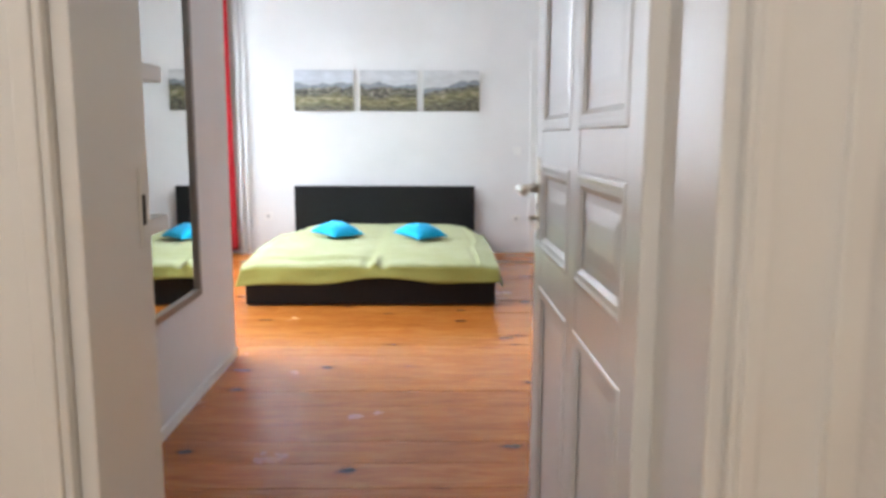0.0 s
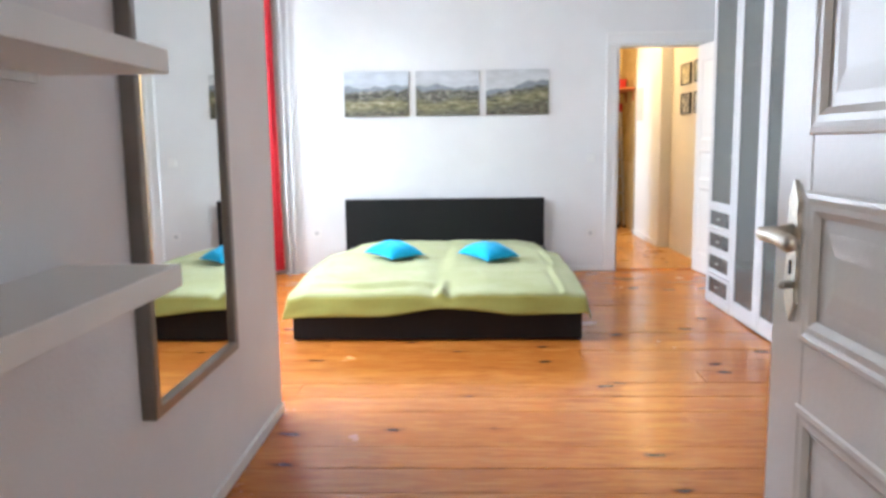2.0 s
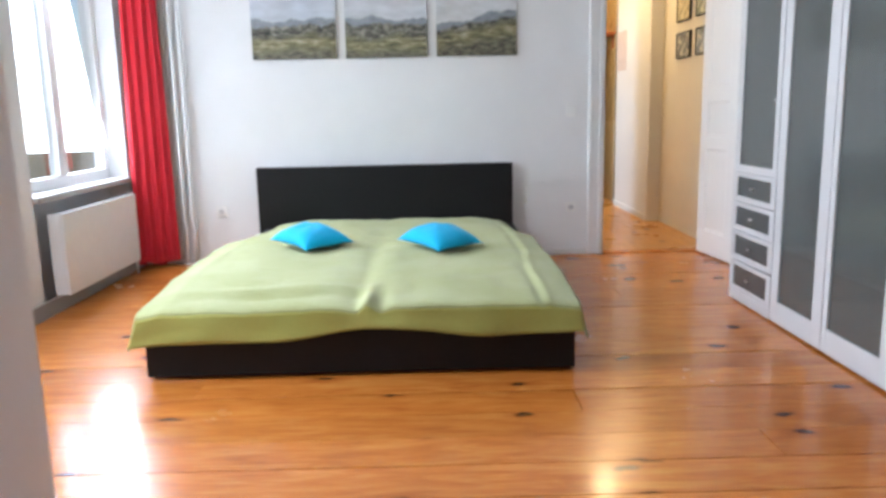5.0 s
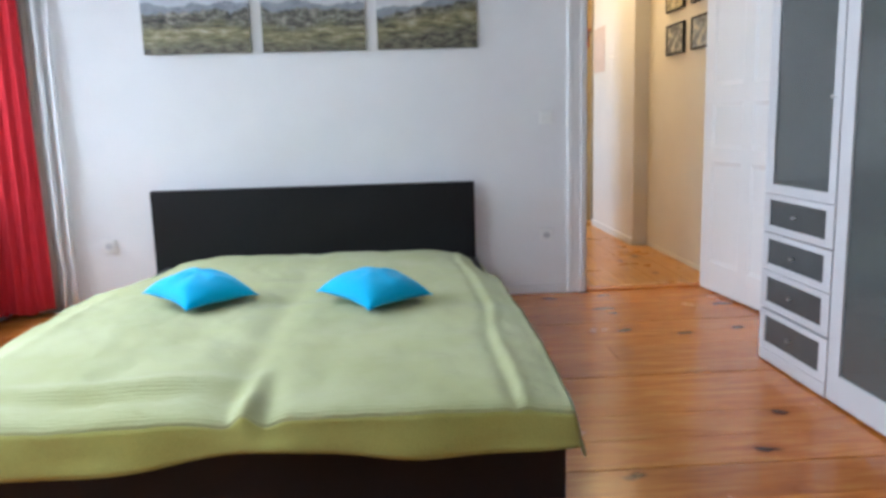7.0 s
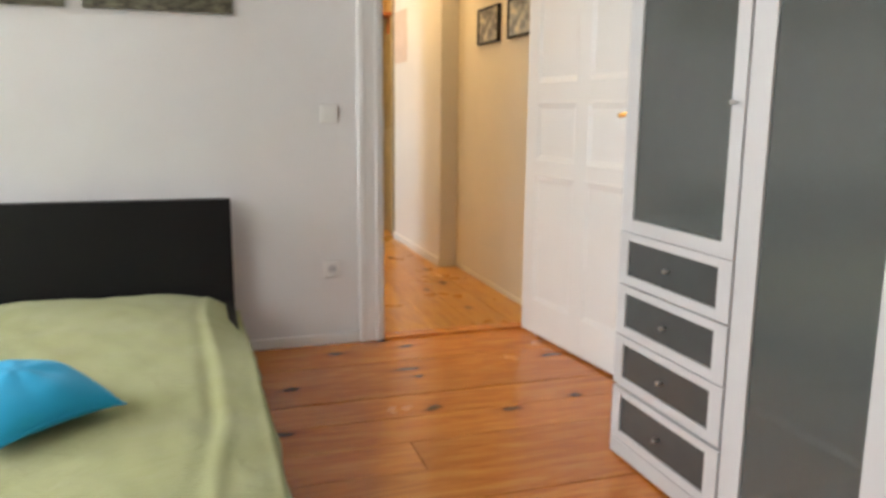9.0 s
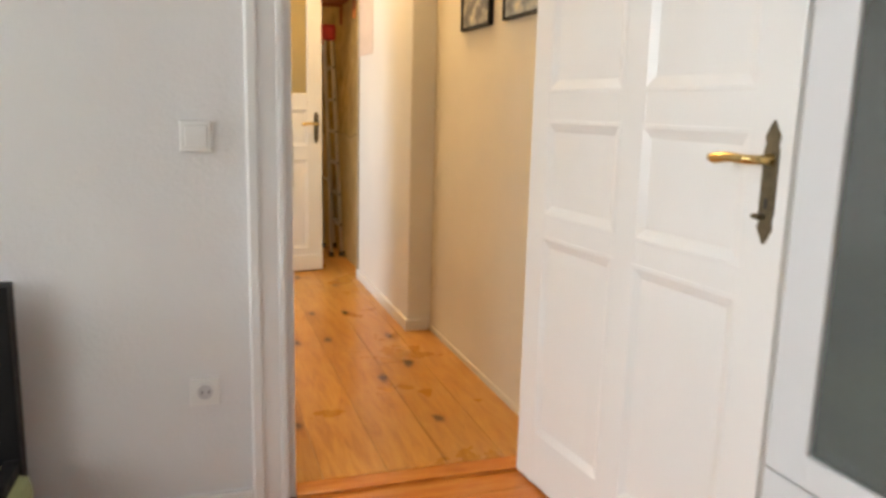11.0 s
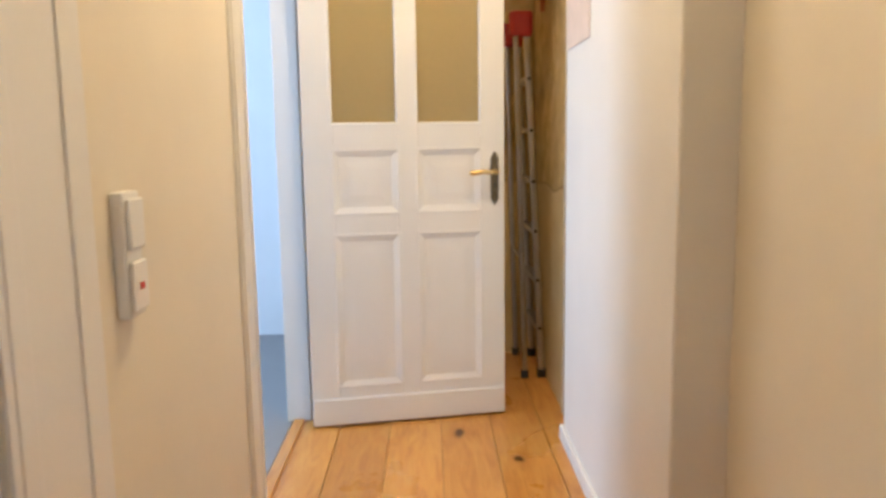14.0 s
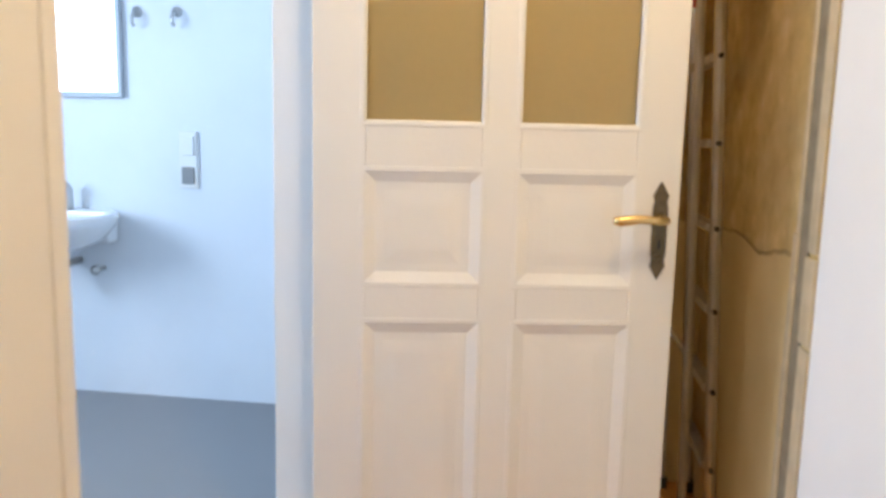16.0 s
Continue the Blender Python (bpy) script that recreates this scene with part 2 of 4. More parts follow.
def bare_wall():
    """Stripped wall: smooth ochre distemper below, patchy yellow-brown plaster above a chipped edge."""
    g = Graph("stripped_ochre_plaster")
    sep = g.nt.nodes.new("ShaderNodeSeparateXYZ")
    g.link(g.pos, sep.inputs[0])
    edge = g.math("ADD", sep.outputs[2], g.math("MULTIPLY", g.noise(g.pos, 3, 5), 0.10))
    level = g.math("SUBTRACT", edge, 0.505)
    top = g.ramp(level, (0.495, 0.0), (0.505, 1.0))
    crack = g.ramp(level, (0.494, 0.0), (0.498, 0.45), (0.502, 0.45), (0.506, 0.0))
    patches = g.noise(g.pos, 9, 8, 0.65)
    broad = g.noise(g.pos, 3.2, 4, 0.5, 0.6)
    rough_col = g.ramp(patches, (0.28, (0.38, 0.25, 0.08)), (0.45, (0.55, 0.40, 0.15)), (0.62, (0.68, 0.52, 0.23)), (0.78, (0.80, 0.70, 0.44)))
    rough_col = g.mix(g.ramp(broad, (0.45, 0.0), (0.62, 0.45)), rough_col, (0.47, 0.36, 0.18))
    smooth = g.ramp(g.noise(g.pos, 3, 6), (0.3, (0.60, 0.46, 0.21)), (0.7, (0.70, 0.56, 0.29)))
    col = g.mix(crack, g.mix(top, smooth, rough_col), (0.20, 0.12, 0.05))
    g.bump(g.math("MULTIPLY", patches, top), 0.45, 0.02)
    return g.done(col, 0.9)


BARE = bare_wall()


# ---- mesh helpers ----
def finish(bm, name, mat, smooth=False):
    me = bpy.data.meshes.new(name)
    bmesh.ops.recalc_face_normals(bm, faces=bm.faces)
    bm.to_mesh(me)
    bm.free()
    for m in mat if isinstance(mat, (list, tuple)) else [mat]:
        me.materials.append(m)
    if smooth:
        me.shade_smooth()
    return me


def add_box(bm, lo, hi, bevel=0.0):
    m = Matrix.LocRotScale([(a + b) / 2 for a, b in zip(lo, hi)], None, [abs(b - a) for a, b in zip(lo, hi)])
    vs = bmesh.ops.create_cube(bm, size=1, matrix=m)["verts"]
    if bevel:
        es = list({e for v in vs for e in v.link_edges})
        bmesh.ops.bevel(bm, geom=es, offset=bevel, segments=2, affect="EDGES", profile=0.6)
    return vs


def boxes(*items, bevel=0.0):
    bm = bmesh.new()
    for lo, hi in items:
        add_box(bm, lo, hi, bevel)
    return bm


def add_tube(bm, pts, r, seg=10):
    """A round bar along points; r may be one radius or one per point."""
    rs = r if isinstance(r, (list, tuple)) else [r] * len(pts)
    pts = [Vector(p) for p in pts]
    rings, side = [], None
    for i, p in enumerate(pts):
        d = (pts[min(i + 1, len(pts) - 1)] - pts[max(i - 1, 0)]).normalized()
        side = (side - d * side.dot(d)) if side else d.orthogonal()
        side.normalize()
        up = d.cross(side)
        rings.append([bm.verts.new(p + rs[i] * (side * math.cos(2 * math.pi * k / seg) + up * math.sin(2 * math.pi * k / seg))) for k in range(seg)])
    for a, b in zip(rings, rings[1:]):
        for k in range(seg):
            bm.faces.new((a[k], a[(k + 1) % seg], b[(k + 1) % seg], b[k]))
    bm.faces.new(rings[0][::-1])
    bm.faces.new(rings[-1])


def tube(pts, r, seg=10):
    bm = bmesh.new()
    add_tube(bm, pts, r, seg)
    return bm


def add_stepped(bm, x0, x1, z0, z1, profile, fill=True, axis="y"):
    """Nested rectangles: profile of (inset, height); a moulding, or with fill a raised panel."""
    prev = None
    for a, y in profile:
        ring = [bm.verts.new((x, y, z) if axis == "y" else (y, x, z)) for x, z in ((x0 + a, z0 + a), (x1 - a, z0 + a), (x1 - a, z1 - a), (x0 + a, z1 - a))]
        if prev:
            for k in range(4):
                bm.faces.new((prev[k], prev[(k + 1) % 4], ring[(k + 1) % 4], ring[k]))
        prev = ring
    if fill:
        bm.faces.new(prev)


def part(name, bm, mat, parent, label="", smooth=False):
    ob = new(name, finish(bm, name, mat, smooth))
    ob.parent = parent
    if label:
        ob["label"] = label
    return ob


def thing(name, label, category, at=(0, 0, 0), turn=0.0, group="", kind=""):
    ob = new(name)
    ob.empty_display_size = 0.1
    ob.matrix_world = pose(*at, 0, 0, turn)
    return tagged(ob, label, category, group, kind)


def structure(name, bm, mat, label, category="wall"):
    return tagged(new(name, finish(bm, name, mat)), label, category, "", "structure")


# ---- plan ----
X_WIN, X_LEFT, X_RIGHT = -1.87, -0.665, 2.66     # bedroom: window wall, mirror wall, wardrobe wall
Y_DOOR, Y_STEP, Y_BACK = 1.02, 4.20, 8.08        # bedroom: entrance wall, mirror wall's end, headboard wall
CEIL = 3.2
HL, HR, PIERX, BAREX = 1.38, 2.53, 2.405, 2.455   # hall: left wall, right wall, pier, stripped wall
D1L, D1R, D2L, D2R = 0.03, 0.735, 1.60, 2.45     # entrance and hall openings
DOOR_TOP = 2.12

# walls of the bedroom
structure("wall_entrance", boxes(((-1.2, 0.82, 0), (D1L, Y_DOOR, CEIL)), ((D1R, 0.82, 0), (X_RIGHT + 0.15, Y_DOOR, CEIL)), ((D1L, 0.82, 2.16), (D1R, Y_DOOR, CEIL))), WHITE, "white plastered wall with the entrance door opening")
structure("wall_mirror", boxes(((X_WIN - 0.24, Y_DOOR, 0), (X_LEFT, Y_STEP, CEIL))), WHITE, "white plastered wall behind shelves and mirror")
structure("wall_back", boxes(((X_WIN - 0.24, Y_BACK, 0), (D2L, Y_BACK + 0.18, CEIL)), ((D2R, Y_BACK, 0), (X_RIGHT + 0.15, Y_BACK + 0.18, CEIL)), ((D2L, Y_BACK, DOOR_TOP), (D2R, Y_BACK + 0.18, CEIL))), WHITE, "white plastered wall behind the bed")
structure("wall_wardrobe", boxes(((X_RIGHT, Y_DOOR, 0), (X_RIGHT + 0.15, Y_BACK, CEIL))), WHITE, "white plastered wall behind the wardrobe")
WINS = ((4.42, 5.78), (6.56, 7.90))
_w = []
_y = Y_STEP
for a, b in WINS:
    _w += [((X_WIN - 0.24, _y, 0), (X_WIN, a, CEIL)), ((X_WIN - 0.24, a, 2.72), (X_WIN, b, CEIL)), ((X_WIN - 0.24, a, 0), (X_WIN - 0.14, b, 0.66))]
    _y = b
_w.append(((X_WIN - 0.24, _y, 0), (X_WIN, Y_BACK, CEIL)))
structure("wall_window", boxes(*_w), WHITE, "white plastered wall with two deep window niches")
structure("ceiling", boxes(((-3, -2.6, CEIL), (3.2, 13.2, CEIL + 0.1))), WHITE, "plain white ceiling", "ceiling")

# entrance room behind the start
structure("wall_entry_west", boxes(((-1.2, -2.5, 0), (-1.05, 0.82, CEIL))), CREAM, "cream wall of the entrance room")
structure("wall_entry_east", boxes(((1.9, -2.5, 0), (2.05, 0.82, CEIL))), CREAM, "cream wall of the entrance room")
structure("wall_entry_south", boxes(((-1.2, -2.6, 0), (2.05, -2.45, CEIL))), CREAM, "cream wall of the entrance room")

# hall and bathroom
B0, B1 = 10.30, 11.25
structure("wall_hall_left", boxes(((HL - 0.085, 8.26, 0), (HL, 8.36, CEIL)), ((HL - 0.085, 8.36, DOOR_TOP), (HL, 9.02, CEIL)), ((HL - 0.085, 9.02, 0), (HL, B0, CEIL)), ((HL - 0.085, B0, 2.06), (HL, B1, CEIL)), ((HL - 0.085, B1, 0), (HL, 12.35, CEIL))), CREAM, "cream plastered hall wall with two door openings")
structure("wall_hall_right", boxes(((HR, 8.26, 0), (HR + 0.14, 9.69, CEIL))), CREAM, "cream plastered hall wall with framed pictures")
structure("wall_pier", boxes(((PIERX, 9.69, 0), (HR + 0.14, 10.98, CEIL)), bevel=0.008), PIER, "white plastered pier in the hall")
structure("wall_stripped", boxes(((BAREX, 10.98, 0), (HR + 0.14, 12.35, CEIL))), BARE, "stripped ochre and brown plaster wall")
chase = thing("pipe_chase", "vertical strip of patched pale and grey plaster", "wall strip", (BAREX, 11.205, 0), 0, kind="structure")
GREYMORTAR = plain("grey_mortar", (0.34, 0.29, 0.20), 0.9, vary=0.35, scale=22, lump=0.4)
PATCH = plain("pale_patch_plaster", (0.66, 0.55, 0.36), 0.9, vary=0.3, scale=16, lump=0.4)
part("mortar_strip", boxes(((-0.004, -0.028, 0), (0.0, 0.030, CEIL)), bevel=0.001), GREYMORTAR, chase)
part("plaster_ridge", boxes(((-0.009, 0.031, 0), (0.0, 0.062, 1.02)), ((-0.007, 0.031, 1.021), (0.0, 0.052, CEIL)), bevel=0.003), PATCH, chase)
part("plaster_ridge", boxes(((-0.007, -0.088, 0), (0.0, -0.029, 0.79)), ((-0.010, -0.094, 0.80), (0.0, -0.029, 0.98)), ((-0.006, -0.080, 0.99), (0.0, -0.029, CEIL)), bevel=0.003), PATCH, chase)
structure("wall_hall_end", boxes(((HL, 12.22, 0), (BAREX, 12.35, CEIL))), BARE, "stripped ochre plaster at the hall's end")
structure("wall_bath_back", boxes(((-1.6, 12.7, 0), (HL - 0.085, 12.85, CEIL))), TILE, "white painted bathroom wall")
structure("wall_bath_left", boxes(((-1.6, 9.6, 0), (-1.45, 12.7, CEIL))), TILE, "white painted bathroom wall")
structure("wall_bath_front", boxes(((-1.45, 9.6, 0), (HL - 0.085, 9.75, CEIL))), TILE, "white painted bathroom wall")
structure("wall_bath_inner", boxes(((HL - 0.105, 9.75, 0), (HL - 0.087, B0, CEIL)), ((HL - 0.105, B1, 0), (HL - 0.087, 12.7, CEIL)), ((HL - 0.105, B0, 2.06), (HL - 0.087, B1, CEIL))), TILE, "white painted bathroom wall")


# trim
def casing(name, label, along, a0, a1, top, face, out, w=0.10, d=0.025, mat=LACQUER, foot=0.0):
    """A moulded door surround on one wall face; along 'x' or 'y', out: the side it stands proud to."""
    t = thing(name, label, "door frame", kind="structure")

    def bar(p, q, z0, z1):
        for lo, hi, dd in ((0.0, 1.0, d * 0.6), (0.72, 0.97, d), (0.06, 0.22, d * 0.85)):
            bm = bars[0]
            c0, c1 = p + (q - p) * lo, p + (q - p) * hi
            c0, c1 = min(c0, c1), max(c0, c1)
            f0, f1 = min(face, face + out * dd), max(face, face + out * dd)
            add_box(bm, (c0, f0, z0) if along == "x" else (f0, c0, z0), (c1, f1, z1) if along == "x" else (f1, c1, z1), 0.003)

    for p, q in ((a0, a0 - w), (a1, a1 + w)):
        bars = [bmesh.new()]
        bar(p, q, foot, top)
        part("jamb_moulding", bars[0], mat, t)
    bm = bmesh.new()
    for lo, hi, dd in ((0.0, 1.0, d * 0.6), (0.72, 0.97, d), (0.06, 0.22, d * 0.85)):
        f0, f1 = min(face, face + out * dd), max(face, face + out * dd)
        z0, z1 = top + 0.001 + w * lo, top + 0.001 + w * hi
        add_box(bm, (a0 - w, f0, z0) if along == "x" else (f0, a0 - w, z0), (a1 + w, f1, z1) if along == "x" else (f1, a1 + w, z1), 0.003)
    part("head_moulding", bm, mat, t)
    return t


def lining(name, label, along, a0, a1, top, f0, f1, mat=LACQUER, th=0.02):
    """Boards that line an opening's reveal."""
    t = thing(name, label, "door frame", kind="structure")
    for c0, c1 in ((a0, a0 + th), (a1 - th, a1)):
        part("jamb_board", boxes(((c0, f0, 0), (c1, f1, top)) if along == "x" else ((f0, c0, 0), (f1, c1, top)), bevel=0.003), mat, t)
    part("head_board", boxes(((a0 + th, f0, top - th), (a1 - th, f1, top)) if along == "x" else ((f0, a0 + th, top - th), (f1, a1 - th, top)), bevel=0.003), mat, t)
    return t


casing("entrance_casing", "cream painted moulded door surround", "x", D1L, D1R, 2.16, 0.82, -1, 0.14)
casing("entrance_casing_inner", "white painted moulded door surround", "x", D1L, D1R, 2.16, Y_DOOR, 1, 0.10, 0.018)
lining("entrance_lining", "white painted door lining with worn strike", "x", D1L, D1R, 2.16, 0.822, Y_DOOR - 0.002)
casing("hall_casing", "white painted moulded door surround beside the bed wall", "x", D2L, D2R, DOOR_TOP, Y_BACK, -1, 0.105)
casing("hall_casing_rear", "cream lit moulded door surround", "x", D2L, D2R, DOOR_TOP, Y_BACK + 0.18, 1, 0.06)
lining("hall_lining", "white painted door lining", "x", D2L, D2R, DOOR_TOP, Y_BACK + 0.002, Y_BACK + 0.178)
casing("closet_casing", "cream painted door surround in the hall", "y", 8.36, 9.02, DOOR_TOP, HL, 1, 0.27, 0.012)
casing("bathroom_casing", "white painted door surround in the hall", "y", B0, B1, 2.06, HL, 1, 0.14, 0.016)
lining("bathroom_lining", "white painted bathroom door lining", "y", B0, B1, 2.06, HL - 0.103, HL - 0.002)


def skirting(name, label, runs, h=0.07, mat=LACQUER):
    bm = bmesh.new()
    for lo, hi in runs:
        add_box(bm, (*lo, 0.0), (*hi, h), 0.004)
    return structure(name, bm, mat, label, "baseboard")


skirting("baseboard_back", "low white baseboard", [((-1.40, Y_BACK - 0.015), (D2L - 0.106, Y_BACK))], 0.05)
skirting("baseboard_mirror", "low white baseboard, scuffed", [((X_LEFT, Y_DOOR + 0.02), (X_LEFT + 0.014, Y_STEP - 0.002))], 0.05)
skirting("baseboard_window", "grey painted baseboard under the windows", [((X_WIN, Y_STEP + 0.02), (X_WIN + 0.02, Y_BACK - 0.02))], 0.09, plain("grey_paint", (0.33, 0.32, 0.31), 0.6))
skirting("baseboard_hall", "cream hall baseboard", [((HR - 0.008, 8.27), (HR, 9.688))], 0.03, CREAM)
skirting("baseboard_pier", "white pier baseboard", [((PIERX - 0.014, 9.676), (PIERX, 10.99)), ((PIERX + 0.002, 9.676), (HR - 0.015, 9.688))], 0.06, PIER)
skirting("baseboard_hall_left", "cream hall baseboard", [((HL, 9.262), (HL + 0.014, 10.158))], 0.06, CREAM)

# floors' beds; their boards come last
floor = structure("floor", boxes(((-2.4, 0.90, -0.06), (X_RIGHT + 0.1, 8.17, -0.022))), GAP, "varnished reddish pine board floor with knots", "floor")
hall_floor = structure("floor_hall", boxes(((HL - 0.08, 8.172, -0.06), (HR + 0.05, 12.3, -0.022))), GAP, "varnished pine board floor with yellow lamplight in its colour", "floor")
structure("floor_entry", boxes(((-1.2, -2.5, -0.06), (2.0, 0.898, -0.001))), PINE_HALL, "pine floor of the entrance room", "floor")
structure("floor_bathroom", boxes(((-1.5, 9.7, -0.06), (HL - 0.082, 12.75, 0.0))), VINYL, "smooth grey vinyl bathroom floor", "floor")
structure("threshold", boxes(((D2L + 0.021, Y_BACK - 0.01, -0.01), (D2R - 0.021, Y_BACK + 0.07, 0.012)), bevel=0.004), PINE, "worn wooden threshold strip", "threshold")
structure("threshold_bathroom", boxes(((HL - 0.075, B0 + 0.021, -0.01), (HL - 0.03, B1 - 0.021, 0.010)), bevel=0.004), PINE_HALL, "wooden bathroom threshold", "threshold")


# windows
def window(name, y0, y1):
    t = thing(name, "tall white casement window in a deep niche", "window", kind="structure")
    x = X_WIN - 0.20
    part("window_frame", boxes(((x, y0, 0.68), (x + 0.07, y0 + 0.06, 2.72)), ((x, y1 - 0.06, 0.68), (x + 0.07, y1, 2.72)), ((x, y0 + 0.06, 0.68), (x + 0.07, y1 - 0.06, 0.75)), ((x, y0 + 0.06, 2.65), (x + 0.07, y1 - 0.06, 2.72)), ((x, (y0 + y1) / 2 - 0.05, 0.75), (x + 0.07, (y0 + y1) / 2 + 0.05, 2.65)), bevel=0.005), LACQUER, t)
    for a, b in ((y0 + 0.06, (y0 + y1) / 2 - 0.05), ((y0 + y1) / 2 + 0.05, y1 - 0.06)):
        p = part("pane", boxes(((x + 0.03, a, 0.75), (x + 0.036, b, 2.65))), CLEAR, t)
        p.visible_shadow = False
    part("window_sill", boxes(((X_WIN - 0.22, y0, 0.645), (X_WIN + 0.03, y1 + 0.03, 0.68)), bevel=0.006), plain("grey_sill_paint", (0.50, 0.50, 0.50), 0.4), t, "grey painted window sill")


for i, (a, b) in enumerate(WINS):
    window("window_%d" % (i + 1), a, b)


# ---- doors ----
def outline(bm, pts, y0, y1):
    """An upright plate with that outline in x and z."""
    lo = [bm.verts.new((x, y0, z)) for x, z in pts]
    hi = [bm.verts.new((x, y1, z)) for x, z in pts]
    n = len(pts)
    bm.faces.new(lo)
    bm.faces.new(hi[::-1])
    for i in range(n):
        bm.faces.new((lo[i], hi[i], hi[(i + 1) % n], lo[(i + 1) % n]))


def handle(leaf, s, z, face, sign, towards, plate_mat, lever_mat, z0, z1):
    """Ornate long plate with lever; sign: the side it looks to, towards: the lever's way along x."""
    e = 0.017
    pts = [(s - e, z0 + .03), (s - e * .5, z0 + .015), (s, z0), (s + e * .5, z0 + .015), (s + e, z0 + .03), (s + e * .8, z0 + .045), (s + e, z0 + .06), (s + e, z1 - .06), (s + e * .8, z1 - .045), (s + e, z1 - .03), (s + e * .5, z1 - .015), (s, z1), (s - e * .5, z1 - .015), (s - e, z1 - .03), (s - e * .8, z1 - .045), (s - e, z1 - .06), (s - e, z0 + .06), (s - e * .8, z0 + .045)]
    bm = bmesh.new()
    outline(bm, pts, face, face + sign * 0.006)
    plate = part("handle_plate", bm, plate_mat, leaf, "ornate metal handle plate")
    y = face + sign * 0.05
    part("lever", tube([(s, face + sign * 0.004, z), (s, face + sign * 0.03, z), (s, y, z), (s + towards * 0.02, y + sign * 0.004, z), (s + towards * 0.06, y + sign * 0.002, z + 0.002), (s + towards * 0.10, y, z - 0.003), (s + towards * 0.115, y, z - 0.002)], [0.013, 0.009, 0.009, 0.0095, 0.010, 0.012, 0.008], 12), lever_mat, plate, "", True)
    part("key_turn", tube([(s - 0.004, face + sign * 0.006, z0 + 0.055), (s - 0.004, face + sign * 0.020, z0 + 0.055), (s - 0.016, face + sign * 0.022, z0 + 0.055)], [0.006, 0.006, 0.005], 8), plate_mat, plate, "", True)
    part("keyhole", boxes(((s - 0.003, face + sign * 0.005, z0 + 0.07), (s + 0.003, face + sign * 0.0075, z0 + 0.09))), DARK, plate)


def panel_door(name, label, at, turn, w, h, th, cols, rows, glass=None, kick=0.0, k=1.0):
    """A framed door leaf from its hinge along x; rows: (z0, z1); glass: the row that is glazed."""
    leaf = thing(name, label, "door", at, turn, kind="structure")
    y0, y1 = -th / 2, th / 2
    c = cols
    fr = [((0, y0, 0), (c[0][0], y1, h)), ((c[0][1], y0, 0), (c[1][0], y1, h)), ((c[1][1], y0, 0), (w, y1, h))]
    zs = [0.0] + [z for r in rows for z in r] + [h]
    for a, b in c:
        fr += [((a, y0 + 0.0005, zs[i]), (b, y1 - 0.0005, zs[i + 1])) for i in range(0, len(zs), 2)]
    part("door_frame", boxes(*fr, bevel=0.0025), LACQUER, leaf)
    for a, b in c:
        for i, (z0, z1) in enumerate(rows):
            bm = bmesh.new()
            for s in (-1, 1):
                f = s * th / 2
                rim = [(0.0, f), (0.003, f + s * 0.004 * k), (0.010, f + s * 0.005 * k), (0.017, f + s * 0.002 * k), (0.026, f + s * 0.001 * k), (0.036, f - s * 0.006)]
                if k < 0.5:
                    rim = [(0.0, f), (0.001, f + s * 0.001), (0.010, f + s * 0.001), (0.018, f - s * 0.002), (0.044, f - s * 0.0115)]
                if i == glass:
                    rim = [(0.0, f), (0.001, f + s * 0.001), (0.007, f + s * 0.001), (0.014, f - s * 0.008)]
                add_stepped(bm, a - 0.012, b + 0.012, z0 - 0.012, z1 + 0.012, rim, False)
            part("moulding", bm, LACQUER, leaf)
            bm = bmesh.new()
            if i == glass:
                add_box(bm, (a + 0.002, -0.003, z0 + 0.002), (b - 0.002, 0.003, z1 - 0.002))
                part("pane", bm, WALL_TINT_GLASS, leaf, "frosted glass pane with the ochre wall behind painted into its colour")
            else:
                for s in (-1, 1):
                    f = s * th / 2
                    add_stepped(bm, a + 0.001, b - 0.001, z0 + 0.001, z1 - 0.001, [(0.0, f - s * 0.008), (0.040, f - s * 0.008), (0.066, f - s * (0.008 - 0.005 * k)), (0.070, f - s * (0.008 - 0.0055 * k))])
                part("panel", bm, LACQUER, leaf)
    if kick:
        part("kick_board", boxes(((0.002, y0 - 0.012, 0.0), (w - 0.002, y0 - 0.0006, kick)), bevel=0.004), LACQUER, leaf)
    return leaf


def hinge(leaf, z, x=0.0, y=0.0):
    part("hinge", tube([(x, y, z - 0.06), (x, y, z - 0.05), (x, y, z + 0.05), (x, y, z + 0.06)], [0.005, 0.010, 0.010, 0.005], 10), STEEL, leaf, "steel knuckle hinge")


# entrance leaf, swung straight into the room
leaf = panel_door("door_1", "open white panelled door with nickel handle", (0.712, 1.02, 0.012), 90, 0.97, 2.12, 0.042, ((0.09, 0.42), (0.52, 0.86)), ((0.17, 0.83), (0.945, 1.135), (1.235, 1.98)), k=0.6)
handle(leaf, 0.90, 1.085, 0.021, 1, -1, NICKEL, NICKEL, 0.955, 1.16)
hinge(leaf, 1.78, -0.012, -0.02)
hinge(leaf, 1.52, -0.012, -0.02)
hinge(leaf, 0.35, -0.012, -0.02)
# leaf between bedroom and hall
_a = math.degrees(math.atan2(7.34 - 8.06, 2.415 - 2.345))
leaf = panel_door("door_2", "open white panelled door beside the wardrobe", (2.352, 8.06, 0.012), _a, 0.97, 2.08, 0.04, ((0.10, 0.43), (0.53, 0.86)), ((0.17, 0.78), (0.86, 1.12), (1.22, 1.94)), k=0.25)
handle(leaf, 0.925, 1.075, -0.02, -1, -1, BRONZE, BRASS, 0.91, 1.15)
